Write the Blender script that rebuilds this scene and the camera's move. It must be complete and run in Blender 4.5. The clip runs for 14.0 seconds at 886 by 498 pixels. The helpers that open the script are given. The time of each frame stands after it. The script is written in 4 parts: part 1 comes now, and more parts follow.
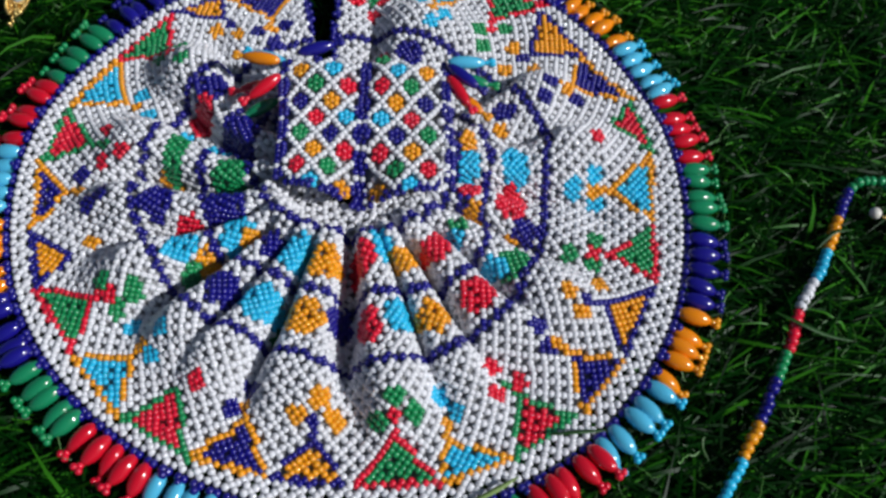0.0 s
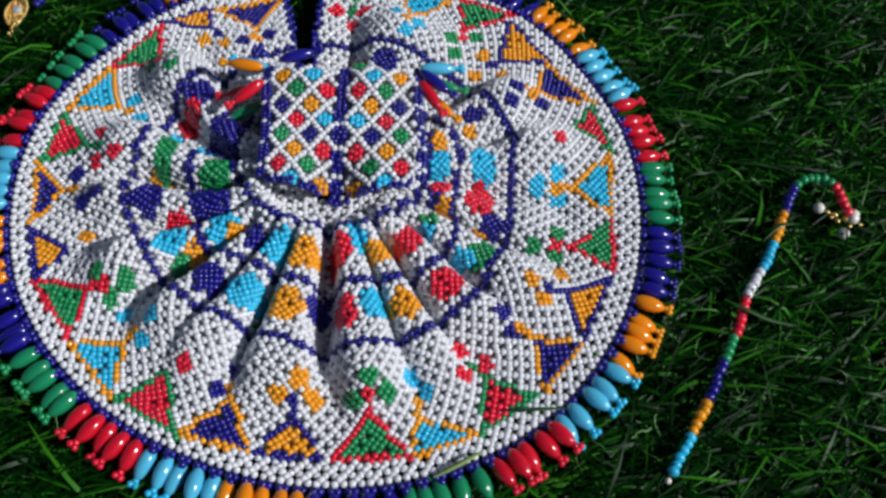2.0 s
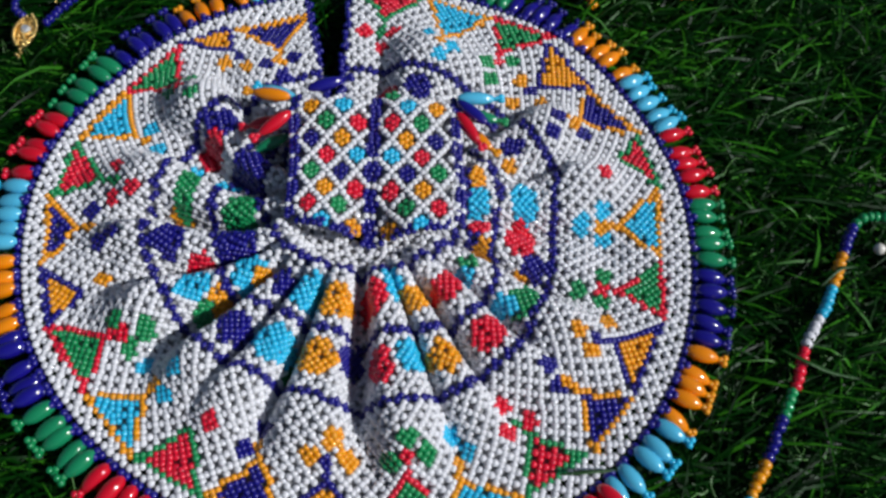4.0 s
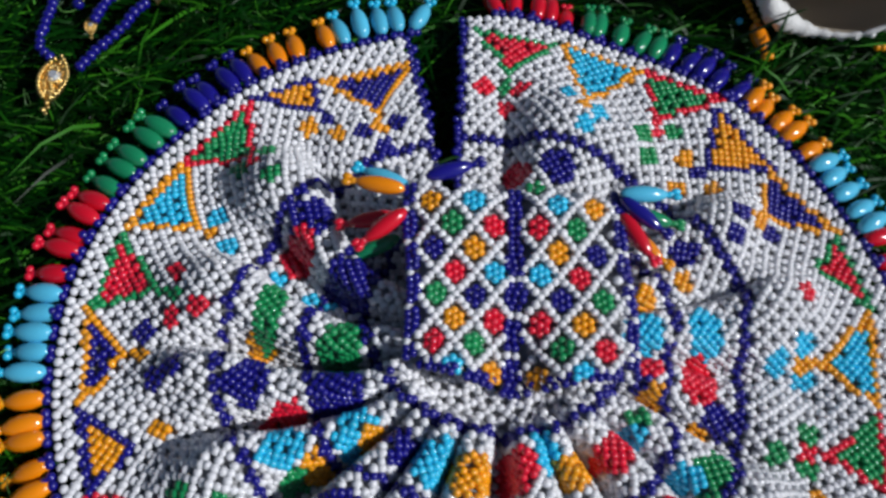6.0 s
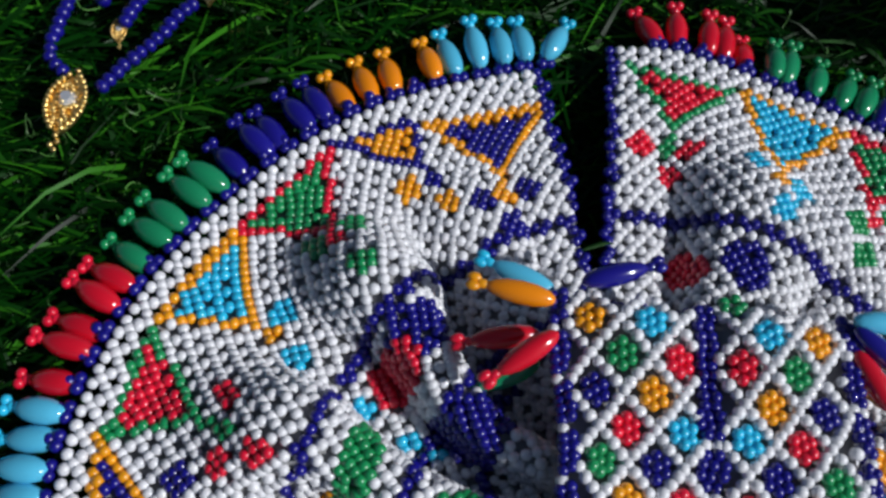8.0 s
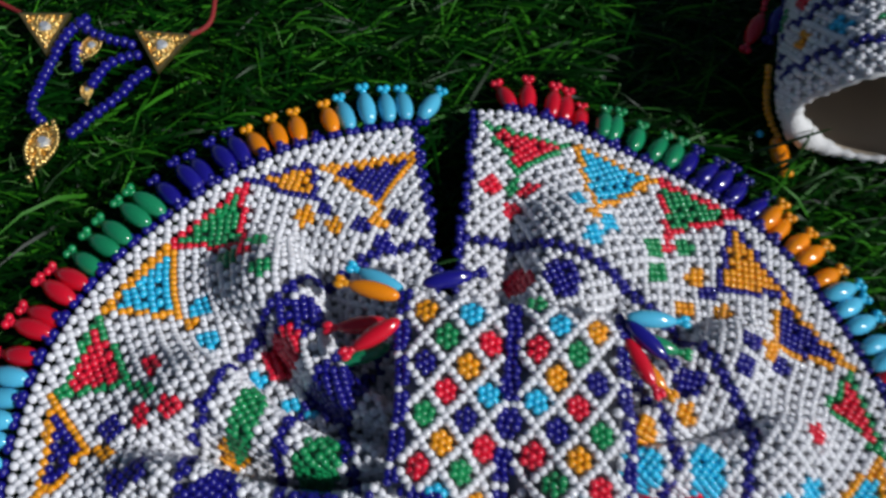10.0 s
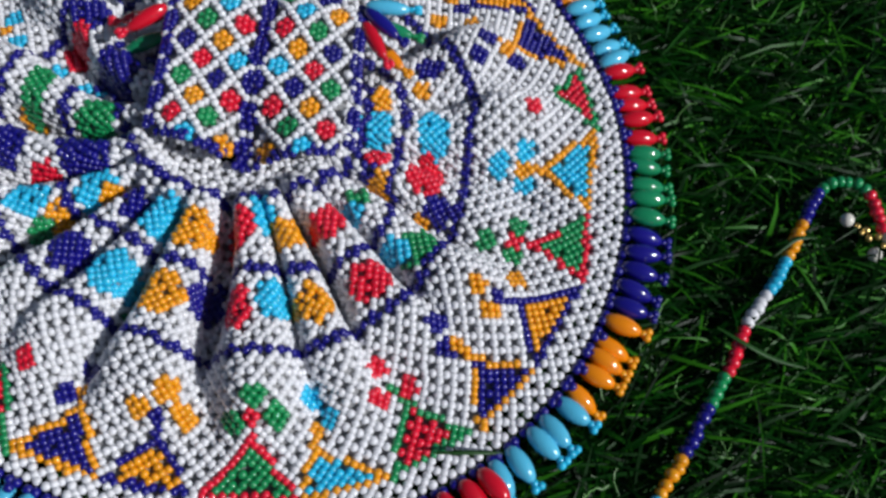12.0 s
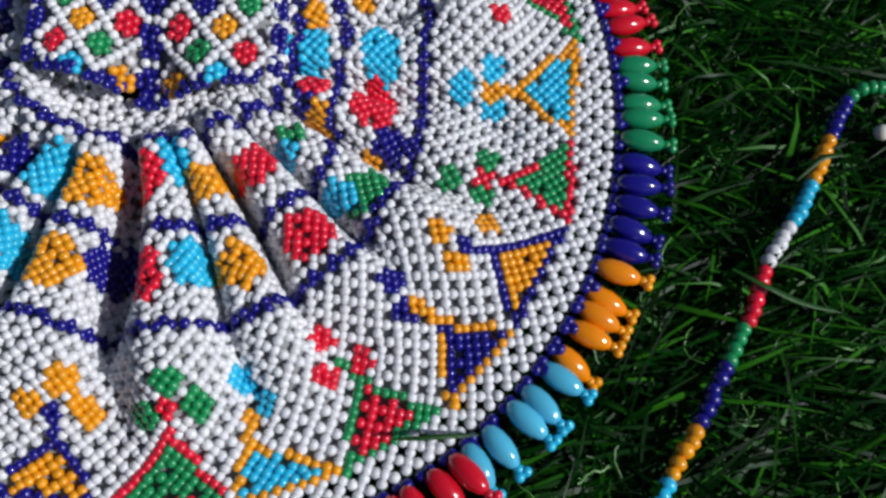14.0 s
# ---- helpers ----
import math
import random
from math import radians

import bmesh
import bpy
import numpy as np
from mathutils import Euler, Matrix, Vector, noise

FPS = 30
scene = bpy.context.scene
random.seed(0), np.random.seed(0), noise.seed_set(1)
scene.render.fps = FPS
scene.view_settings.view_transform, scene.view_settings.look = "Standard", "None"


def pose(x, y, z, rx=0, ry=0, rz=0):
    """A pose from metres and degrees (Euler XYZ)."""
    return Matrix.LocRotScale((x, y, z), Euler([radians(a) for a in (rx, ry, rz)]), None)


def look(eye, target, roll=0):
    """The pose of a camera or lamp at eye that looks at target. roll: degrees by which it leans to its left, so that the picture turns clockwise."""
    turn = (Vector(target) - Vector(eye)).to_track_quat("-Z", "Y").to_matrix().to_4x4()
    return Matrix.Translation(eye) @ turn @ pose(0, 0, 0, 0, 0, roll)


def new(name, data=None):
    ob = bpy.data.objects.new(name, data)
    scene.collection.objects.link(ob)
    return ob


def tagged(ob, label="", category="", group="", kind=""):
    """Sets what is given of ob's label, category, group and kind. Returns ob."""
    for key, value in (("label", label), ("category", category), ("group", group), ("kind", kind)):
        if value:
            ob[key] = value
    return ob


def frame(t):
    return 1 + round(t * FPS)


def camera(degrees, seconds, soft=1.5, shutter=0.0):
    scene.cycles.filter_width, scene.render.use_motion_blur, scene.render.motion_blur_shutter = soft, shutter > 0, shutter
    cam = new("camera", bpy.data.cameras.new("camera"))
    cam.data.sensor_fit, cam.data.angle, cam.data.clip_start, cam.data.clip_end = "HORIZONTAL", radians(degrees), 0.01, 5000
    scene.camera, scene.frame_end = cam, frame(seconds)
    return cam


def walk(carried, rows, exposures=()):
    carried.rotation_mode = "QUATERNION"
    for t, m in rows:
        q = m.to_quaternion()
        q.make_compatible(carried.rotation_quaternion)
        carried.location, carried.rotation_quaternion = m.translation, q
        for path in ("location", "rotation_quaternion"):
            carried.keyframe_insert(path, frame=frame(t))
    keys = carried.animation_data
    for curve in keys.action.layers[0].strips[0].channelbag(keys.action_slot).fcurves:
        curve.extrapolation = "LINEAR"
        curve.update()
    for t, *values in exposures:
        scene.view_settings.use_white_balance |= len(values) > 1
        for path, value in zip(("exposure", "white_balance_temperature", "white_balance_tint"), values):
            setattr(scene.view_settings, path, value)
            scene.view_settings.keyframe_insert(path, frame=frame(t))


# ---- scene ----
cam = camera(51.70, 14.0, soft=2.8, shutter=0.35)
PATH = [
    (0, (0.03446, -0.19189, 0.31550), (0.03673, 0.04620, -0.12416), 2.41),
    (0.5, (0.03774, -0.19704, 0.31992), (0.04126, 0.04200, -0.11923), 2.61),
    (1, (0.04086, -0.20010, 0.32545), (0.04595, 0.03976, -0.11323), 2.91),
    (1.5, (0.04231, -0.20572, 0.32959), (0.04709, 0.03529, -0.10847), 2.80),
    (2, (0.04287, -0.20976, 0.33455), (0.04896, 0.03319, -0.10242), 3.00),
    (2.2, (0.04601, -0.21017, 0.33570), (0.05169, 0.03349, -0.10088), 2.84),
    (4.3, (0.02299, -0.16582, 0.32292), (0.03063, 0.06718, -0.11940), 3.71),
    (4.5, (0.02103, -0.15657, 0.32020), (0.02836, 0.07552, -0.12261), 3.68),
    (5, (0.01199, -0.13469, 0.30117), (0.02084, 0.09189, -0.14445), 4.30),
    (5.5, (-0.00294, -0.11561, 0.28852), (0.00611, 0.10570, -0.15975), 4.82),
    (6, (-0.02310, -0.09108, 0.27481), (-0.01375, 0.12320, -0.17685), 5.57),
    (6.5, (-0.03960, -0.07128, 0.25538), (-0.02930, 0.13845, -0.19839), 6.65),
    (7, (-0.04793, -0.04815, 0.23955), (-0.03340, 0.15452, -0.21730), 8.41),
    (7.2, (-0.05356, -0.03958, 0.22983), (-0.03895, 0.16117, -0.22787), 8.85),
    (9.3, (-0.06169, -0.02580, 0.20888), (-0.05756, 0.19751, -0.23846), 8.89),
    (9.5, (-0.05133, -0.03237, 0.22494), (-0.04755, 0.19484, -0.22044), 8.73),
    (10, (-0.02502, -0.06533, 0.27062), (-0.01540, 0.16791, -0.17155), 9.67),
    (10.5, (0.00396, -0.10273, 0.29785), (0.01127, 0.13499, -0.14196), 8.30),
    (11, (0.02659, -0.13697, 0.30606), (0.03362, 0.09377, -0.13746), 7.68),
    (11.5, (0.04834, -0.15120, 0.30084), (0.05491, 0.07115, -0.14695), 7.65),
    (12, (0.06871, -0.16071, 0.27650), (0.07195, 0.05763, -0.17330), 7.06),
    (12.5, (0.07275, -0.16092, 0.25478), (0.07400, 0.05100, -0.19808), 6.61),
    (13, (0.07840, -0.15821, 0.24080), (0.08276, 0.04462, -0.21619), 6.59),
    (13.5, (0.08384, -0.14990, 0.23580), (0.08780, 0.04747, -0.22357), 4.96),
    (14, (0.08114, -0.14078, 0.23007), (0.08631, 0.05465, -0.23013), 4.72),
]
walk(cam, [(t, look(eye, target, roll)) for t, eye, target, roll in PATH])

# ---- light ----
world = bpy.data.worlds.new("sky")
scene.world = world
world.use_nodes = True
wn = world.node_tree
sky = wn.nodes.new("ShaderNodeTexSky")
sky.sky_type = "NISHITA"
sky.sun_disc = False
sky.sun_elevation = radians(38)
sky.sun_rotation = radians(106)
wn.links.new(sky.outputs[0], wn.nodes["Background"].inputs[0])
wn.nodes["Background"].inputs[1].default_value = 0.034

sun = new("sun", bpy.data.lights.new("sun", "SUN"))
sun.data.energy = 3.3
sun.data.angle = radians(1.6)
sun.data.color = (0.965, 0.985, 1.0)
sun.matrix_world = look((0.69, -0.2, 0.56), (0, 0, 0))
scene.view_settings.exposure = 0.0

MM = 0.001
rng = np.random.default_rng(7)


# ---- materials ----
def material(name, colour, rough=0.2, metal=0.0, coat=0.0, vary=0.12, grain=0.0, grain_size=900.0, sss=0.0):
    mat = bpy.data.materials.new(name)
    mat.use_nodes = True
    nt = mat.node_tree
    b = nt.nodes["Principled BSDF"]
    b.inputs["Metallic"].default_value = metal
    b.inputs["Roughness"].default_value = rough
    b.inputs["Coat Weight"].default_value = coat
    b.inputs["Coat Roughness"].default_value = 0.06
    if sss:
        b.inputs["Subsurface Weight"].default_value = sss
        b.inputs["Subsurface Radius"].default_value = (0.0018, 0.0018, 0.0018)
    geo = nt.nodes.new("ShaderNodeNewGeometry")
    info = nt.nodes.new("ShaderNodeObjectInfo")
    add = nt.nodes.new("ShaderNodeMath")
    add.operation = "ADD"
    nt.links.new(geo.outputs["Random Per Island"], add.inputs[0])
    nt.links.new(info.outputs["Random"], add.inputs[1])
    fract = nt.nodes.new("ShaderNodeMath")
    fract.operation = "FRACT"
    nt.links.new(add.outputs[0], fract.inputs[0])
    tex = nt.nodes.new("ShaderNodeTexNoise")
    tex.inputs["Scale"].default_value = 60.0
    tex.inputs["Detail"].default_value = 4.0
    coord = nt.nodes.new("ShaderNodeTexCoord")
    nt.links.new(coord.outputs["Object"], tex.inputs["Vector"])
    mix = nt.nodes.new("ShaderNodeMath")
    mix.operation = "MULTIPLY_ADD"
    nt.links.new(tex.outputs["Fac"], mix.inputs[0])
    mix.inputs[1].default_value = 0.5
    nt.links.new(fract.outputs[0], mix.inputs[2])
    rmp = nt.nodes.new("ShaderNodeMapRange")
    rmp.inputs["From Min"].default_value = 0.2
    rmp.inputs["From Max"].default_value = 1.3
    rmp.inputs["To Min"].default_value = 1.0 - vary
    rmp.inputs["To Max"].default_value = 1.0 + vary
    nt.links.new(mix.outputs[0], rmp.inputs["Value"])
    col = nt.nodes.new("ShaderNodeMix")
    col.data_type = "RGBA"
    col.blend_type = "MULTIPLY"
    col.inputs[0].default_value = 1.0
    col.inputs[6].default_value = (*colour, 1)
    nt.links.new(rmp.outputs[0], col.inputs[7])
    nt.links.new(col.outputs[2], b.inputs["Base Color"])
    if grain:
        fine = nt.nodes.new("ShaderNodeTexNoise")
        fine.inputs["Scale"].default_value = grain_size
        fine.inputs["Detail"].default_value = 3.0
        nt.links.new(coord.outputs["Object"], fine.inputs["Vector"])
        bump = nt.nodes.new("ShaderNodeBump")
        bump.inputs["Strength"].default_value = grain
        bump.inputs["Distance"].default_value = 0.0005
        nt.links.new(fine.outputs["Fac"], bump.inputs["Height"])
        nt.links.new(bump.outputs[0], b.inputs["Normal"])
    return mat


BEAD = {
    "white": material("pearl_white_glass", (0.78, 0.78, 0.81), 0.3, coat=0.8, vary=0.06, sss=0.85),
    "red": material("red_glass", (0.76, 0.007, 0.036), 0.28, coat=0.8),
    "blue": material("navy_blue_glass", (0.007, 0.005, 0.2), 0.28, coat=0.5),
    "cyan": material("sky_blue_glass", (0.022, 0.5, 0.78), 0.28, coat=0.8),
    "orange": material("orange_glass", (0.85, 0.33, 0.003), 0.28, coat=0.8),
    "green": material("green_glass", (0.008, 0.27, 0.085), 0.28, coat=0.8),
}
DROP = {
    "red": material("red_drop_glass", (0.62, 0.006, 0.022), 0.16, coat=0.6, vary=0.08),
    "blue": material("navy_drop_glass", (0.011, 0.008, 0.22), 0.16, coat=0.6, vary=0.08),
    "cyan": material("sky_blue_drop_glass", (0.09, 0.5, 0.74), 0.16, coat=0.6, vary=0.08),
    "orange": material("orange_drop_glass", (0.86, 0.25, 0.003), 0.16, coat=0.6, vary=0.08),
    "green": material("green_drop_glass", (0.01, 0.24, 0.1), 0.16, coat=0.6, vary=0.08),
}
LINING = material("grey_lining_cloth", (0.32, 0.32, 0.33), 0.9, vary=0.1, grain=0.5, grain_size=2500)
CAP_LINING = material("dull_beige_felt", (0.5, 0.42, 0.32), 0.95, vary=0.1, grain=0.4, grain_size=1500)
GOLD = material("gold_plate", (0.95, 0.66, 0.24), 0.36, metal=1.0, vary=0.15, grain=0.7, grain_size=700)
CRYSTAL = material("rhinestone", (0.85, 0.87, 0.9), 0.05, metal=0.6, vary=0.1)
PEARL = material("cream_pearl", (0.8, 0.76, 0.68), 0.25, coat=0.6, vary=0.06)
RED_THREAD = material("dark_red_thread", (0.3, 0.02, 0.02), 0.7, grain=0.6, grain_size=3000)
THREAD = material("clear_nylon_thread", (0.6, 0.6, 0.6), 0.3)
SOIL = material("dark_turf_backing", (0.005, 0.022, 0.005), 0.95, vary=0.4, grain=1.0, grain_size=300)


def grass_material():
    mat = bpy.data.materials.new("turf_blade")
    mat.use_nodes = True
    nt = mat.node_tree
    b = nt.nodes["Principled BSDF"]
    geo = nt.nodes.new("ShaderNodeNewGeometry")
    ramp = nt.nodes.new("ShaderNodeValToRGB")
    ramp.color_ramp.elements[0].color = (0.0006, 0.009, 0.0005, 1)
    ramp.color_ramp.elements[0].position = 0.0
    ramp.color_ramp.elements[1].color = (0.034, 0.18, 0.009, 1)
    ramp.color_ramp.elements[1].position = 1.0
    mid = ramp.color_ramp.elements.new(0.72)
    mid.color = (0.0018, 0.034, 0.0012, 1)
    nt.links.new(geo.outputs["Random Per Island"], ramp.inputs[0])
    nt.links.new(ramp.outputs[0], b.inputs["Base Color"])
    b.inputs["Roughness"].default_value = 0.4
    b.inputs["Specular IOR Level"].default_value = 0.1
    return mat


TURF = grass_material()


# ---- mesh tools ----
def ball_template(level=2):
    bm = bmesh.new()
    bmesh.ops.create_icosphere(bm, subdivisions=level, radius=1.0)
    v = np.array([x.co[:] for x in bm.verts])
    f = np.array([[x.index for x in q.verts] for q in bm.faces])
    bm.free()
    return v, f


BALL = ball_template(2)


def mesh_from(name, verts, faces, mats, index=None, smooth=True):
    """A mesh from arrays: verts (n, 3), faces (m, k) with k corners each."""
    verts, faces = np.asarray(verts, float), np.asarray(faces, int)
    me = bpy.data.meshes.new(name)
    k = faces.shape[1]
    me.vertices.add(len(verts))
    me.vertices.foreach_set("co", verts.ravel())
    me.loops.add(faces.size)
    me.loops.foreach_set("vertex_index", faces.ravel())
    me.polygons.add(len(faces))
    me.polygons.foreach_set("loop_start", np.arange(0, faces.size, k))
    if index is not None:
        me.polygons.foreach_set("material_index", np.asarray(index, int))
    me.polygons.foreach_set("use_smooth", np.full(len(faces), smooth))
    for m in mats:
        me.materials.append(m)
    me.update(calc_edges=True)
    me.validate()
    return me


def bead_arrays(places, frames, template=BALL):
    """places (n, 3) and frames (n, 3, 3), whose rows are the half axes of each bead."""
    tv, tf = template
    v = places[:, None, :] + np.einsum("vk,nkj->nvj", tv, frames)
    f = tf[None] + (np.arange(len(places)) * len(tv))[:, None, None]
    return v.reshape(-1, 3), f.reshape(-1, 3)


def bead_mesh(name, places, frames, mat):
    v, f = bead_arrays(places, frames)
    return mesh_from(name, v, f, [mat])


def thing(name, label, category, data=None, **more):
    return tagged(new(name, data), label, category, **more)


def part(name, data, parent, label="", kind=""):
    ob = new(name, data)
    ob.parent = parent
    return tagged(ob, label, kind=kind)


def unit(v):
    return v / np.maximum(np.linalg.norm(v, axis=-1, keepdims=True), 1e-9)


def smooth(x, a, b):
    t = np.clip((x - a) / (b - a), 0, 1)
    return t * t * (3 - 2 * t)


# ---- ground ----
def ground_sheet():
    n = 120
    xs = np.linspace(-1, 1, n)
    xs = np.sign(xs) * (np.abs(xs) ** 3) * 30
    gx, gy = np.meshgrid(xs, xs)
    far = np.hypot(gx, gy)
    gz = -0.014 + 0.002 * np.sin(gx * 40) * np.cos(gy * 31) * (far < 1)
    v = np.c_[gx.ravel(), gy.ravel(), gz.ravel()]
    i = np.arange(n * n).reshape(n, n)
    f = np.c_[i[:-1, :-1].ravel(), i[:-1, 1:].ravel(), i[1:, 1:].ravel(), i[1:, :-1].ravel()]
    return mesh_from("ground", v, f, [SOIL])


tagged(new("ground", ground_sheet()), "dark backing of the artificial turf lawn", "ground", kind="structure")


def rim_radius(deg):
    a = np.radians(deg)
    return RIM[0] + RIM[1] * np.cos(a) + RIM[2] * np.sin(a) + RIM[3] * np.cos(2 * a) + RIM[4] * np.sin(2 * a) + RIM[5] * np.cos(3 * a) + RIM[6] * np.sin(3 * a) + 5.0 * smooth(deg, 68, 92) * (np.abs(deg - 80) < 20.5)


RIM = (120.85, 0.13, -0.18, 2.66, -1.15, -1.69, -0.21)


def turf(count):
    """Blades of artificial grass: narrow curved ribbons that lean over."""
    x = rng.uniform(-0.33, 0.40, count)
    y = rng.uniform(-0.26, 0.36, count)
    r = np.hypot(x, y) * 1000
    deg = np.degrees(np.arctan2(y, x))
    inside = r < rim_radius(deg) + 6
    slit = (np.abs(x * 1000 + 22) < 9) & (y > 0.055)
    keep = ~inside | slit | (rng.random(count) < 0.2)
    x, y, inside = x[keep], y[keep], inside[keep]
    n = len(x)
    way = np.where(rng.random(n) < 0.72, rng.normal(0.3, 0.5, n), rng.uniform(-3.1416, 3.1416, n)) + np.where(rng.random(n) < 0.5, 0, np.pi)
    length = rng.uniform(0.02, 0.05, n)
    top = rng.uniform(-0.004, 0.006, n) + 0.006 * (rng.random(n) < 0.07)
    top = np.where(inside, rng.uniform(-0.004, 0.002, n), top)
    wide = rng.uniform(0.0004, 0.00092, n)
    steps = 5
    s = np.linspace(0, 1, steps)
    d = np.c_[np.cos(way), np.sin(way), np.zeros(n)]
    side = np.c_[-np.sin(way), np.cos(way), rng.normal(0, 0.5, n)]
    side = unit(side)
    bend = rng.normal(0, 0.25, n)
    root = np.c_[x, y, np.full(n, -0.014)]
    mid = root[:, None] + d[:, None] * (length[:, None] * s ** 1.3)[..., None] + side[:, None] * (bend[:, None] * length[:, None] * s ** 2)[..., None]
    rise = (top + 0.014)[:, None] * (1 - (1 - s) ** 2.2)
    droop = rng.uniform(0, 0.006, n)[:, None] * s ** 3
    mid[..., 2] = -0.014 + rise - droop
    # pressed down round the dress, where its fringe lies on it
    reach = np.hypot(mid[..., 0], mid[..., 1]) * 1000
    edge = rim_radius(np.degrees(np.arctan2(mid[..., 1], mid[..., 0])))
    stray = (rng.random(n) < 0.006)[:, None]
    cap = np.where(stray, 11.0, 1.5) + np.clip(reach - edge - 22, 0, 40) * 1.2
    under = (mid[..., 0] > 0.088) & (mid[..., 0] < 0.156) & (mid[..., 1] > 0.134) & (mid[..., 1] < 0.21)
    mid[..., 2] = np.minimum(mid[..., 2], np.where(under, -1.0, cap) * MM)
    w = wide[:, None] * np.array([1.0, 1.0, 0.9, 0.7, 0.12])
    a, b = mid - side[:, None] * w[..., None], mid + side[:, None] * w[..., None]
    v = np.stack([a, b], 2).reshape(n, steps * 2, 3)
    quad = np.array([[2 * i, 2 * i + 1, 2 * i + 3, 2 * i + 2] for i in range(steps - 1)])
    f = quad[None] + (np.arange(n) * steps * 2)[:, None, None]
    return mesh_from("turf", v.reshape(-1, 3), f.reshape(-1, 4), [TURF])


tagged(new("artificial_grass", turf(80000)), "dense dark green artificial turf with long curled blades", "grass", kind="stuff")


def curls(count):
    """Thin crimped fibres between the blades: narrow ribbons that wind about."""
    x, y = rng.uniform(-0.33, 0.40, count), rng.uniform(-0.26, 0.36, count)
    keep = np.hypot(x, y) * 1000 > rim_radius(np.degrees(np.arctan2(y, x))) + 16
    keep &= ~((x > 0.08) & (x < 0.16) & (y > 0.13))
    x, y = x[keep], y[keep]
    n, steps = len(x), 12
    way = rng.uniform(0, 6.283, n)[:, None] + np.cumsum(rng.normal(0, 0.4, (n, steps)) + rng.normal(0, 0.15, n)[:, None], 1)
    step = rng.uniform(0.0006, 0.0017, n)[:, None]
    px, py = x[:, None] + np.cumsum(np.cos(way) * step, 1), y[:, None] + np.cumsum(np.sin(way) * step, 1)
    pz = rng.uniform(-0.004, 0.006, n)[:, None] + 0.002 * np.sin(np.linspace(0, 1, steps)[None] * rng.uniform(2, 7, n)[:, None] + rng.uniform(0, 6, n)[:, None])
    mid = np.stack([px, py, pz], -1)
    side = np.stack([-np.sin(way), np.cos(way), np.full(way.shape, 0.3)], -1) * rng.uniform(0.0001, 0.00021, n)[:, None, None]
    v = np.stack([mid - side, mid + side], 2).reshape(-1, 3)
    quad = np.array([[2 * i, 2 * i + 1, 2 * i + 3, 2 * i + 2] for i in range(steps - 1)])
    f = quad[None] + (np.arange(n) * steps * 2)[:, None, None]
    return mesh_from("curled_fibres", v, f.reshape(-1, 4), [FIBRE])


FIBRE = material("pale_turf_fibre", (0.06, 0.17, 0.03), 0.5, vary=0.7)
tagged(new("curled_fibres", curls(3000)), "fine pale curled fibres in the artificial turf", "grass", kind="stuff")


# ---- the beaded dress: shape of its skirt ----
# pleats: angle at 70 mm and at 48 mm from the middle, height there and there in mm, half width in degrees
RIDGES = (
    (-99.5, -100.5, 18.5, 20, 8.0), (-117.5, -117.5, 20, 20, 6.2), (-131.5, -131.5, 18, 19, 6.0), (-75.5, -74, 18, 18, 8.4), (-60.5, -59.5, 16, 18, 5.2), (-45, -42, 14, 17, 7.0),
    (-28.5, -25, 12, 14, 6.8), (-9, -6, 5, 14, 6.5), (10, 10, 13.5, 18, 7.5), (24, 24, 12, 18, 6), (34, 36, 11, 10, 5.5), (-150.5, -146.5, 17, 19, 5.8), (-167.5, -161, 19, 20.5, 5.4),
    (173.5, 180.5, 20, 20.5, 7.0), (147.5, 156.5, 18.5, 19.5, 7.2), (72, 72, 11, 10, 11), (50, 50, 5, 5, 7), (97, 97, 4, 4, 7), (125, 128, 8, 8, 8), (108, 108, 6, 6, 8), (160.5, 168.5, 7, 9, 5.5),
)
# shallow folds of the outer skirt: angle, height, half width
FOLDS = (
    (90, -3, 5), (75, 4, 6), (48, -3.5, 6), (60, 2.5, 4), (33, 4, 5), (24, -4, 4), (15, 6, 5), (-4, -5, 8), (-20, -3.5, 4), (143, 3.5, 6), (131, -1.5, 5), (158, -2, 5),
    (-176, 3, 6), (-167, -4.5, 4), (-152, 3, 7), (-110, -4, 4), (-93, 2, 5), (-84, -3.5, 3), (-77, 5, 5), (-66, -6, 4), (-50, -6, 5), (-30, 3, 6), (-139, -3.5, 4), (-124, 3, 5),
)


def skirt_height(r, deg):
    """Height in mm of the skirt's surface over the grass at a radius in mm and an angle."""
    h = np.zeros(np.broadcast(r, deg).shape)
    wide = 1 + 0.4 * smooth(r, 60, 105)
    power = 5.4 - 3.2 * smooth(r, 74, 100)
    inward = np.clip((70 - r) / 22.0, -0.3, 1.2)
    for outer, inner, up, up_in, w in RIDGES:
        d = (deg - outer - (inner - outer) * inward + 180) % 360 - 180
        h = np.maximum(h, (up + (up_in - up) * np.clip(inward, 0, 1)) * np.exp(-np.abs(d / (w * wide)) ** power))
    env = smooth(r, 119, 74) ** 1.15
    env = env * (1 - smooth(r, 34, 20))
    mound = 15 * smooth(r, 40, 20) * (1 - 0.7 * np.exp(-(((deg - 152 + 180) % 360 - 180) / 28.0) ** 2))
    for a, up, w in FOLDS:
        d = (deg - a + 180) % 360 - 180
        h = h + up * np.exp(-(d / w) ** 2) * np.exp(-((r - 93) / 13) ** 2) / np.maximum(smooth(r, 121, 74) ** 1.15, 0.3)
    wave = 1.0 * np.sin(np.radians(deg * 9)) * smooth(r, 85, 110)
    return np.maximum(7.0 - 5.0 * smooth(r, 90, 70) + env * h + mound + wave, 1.5)


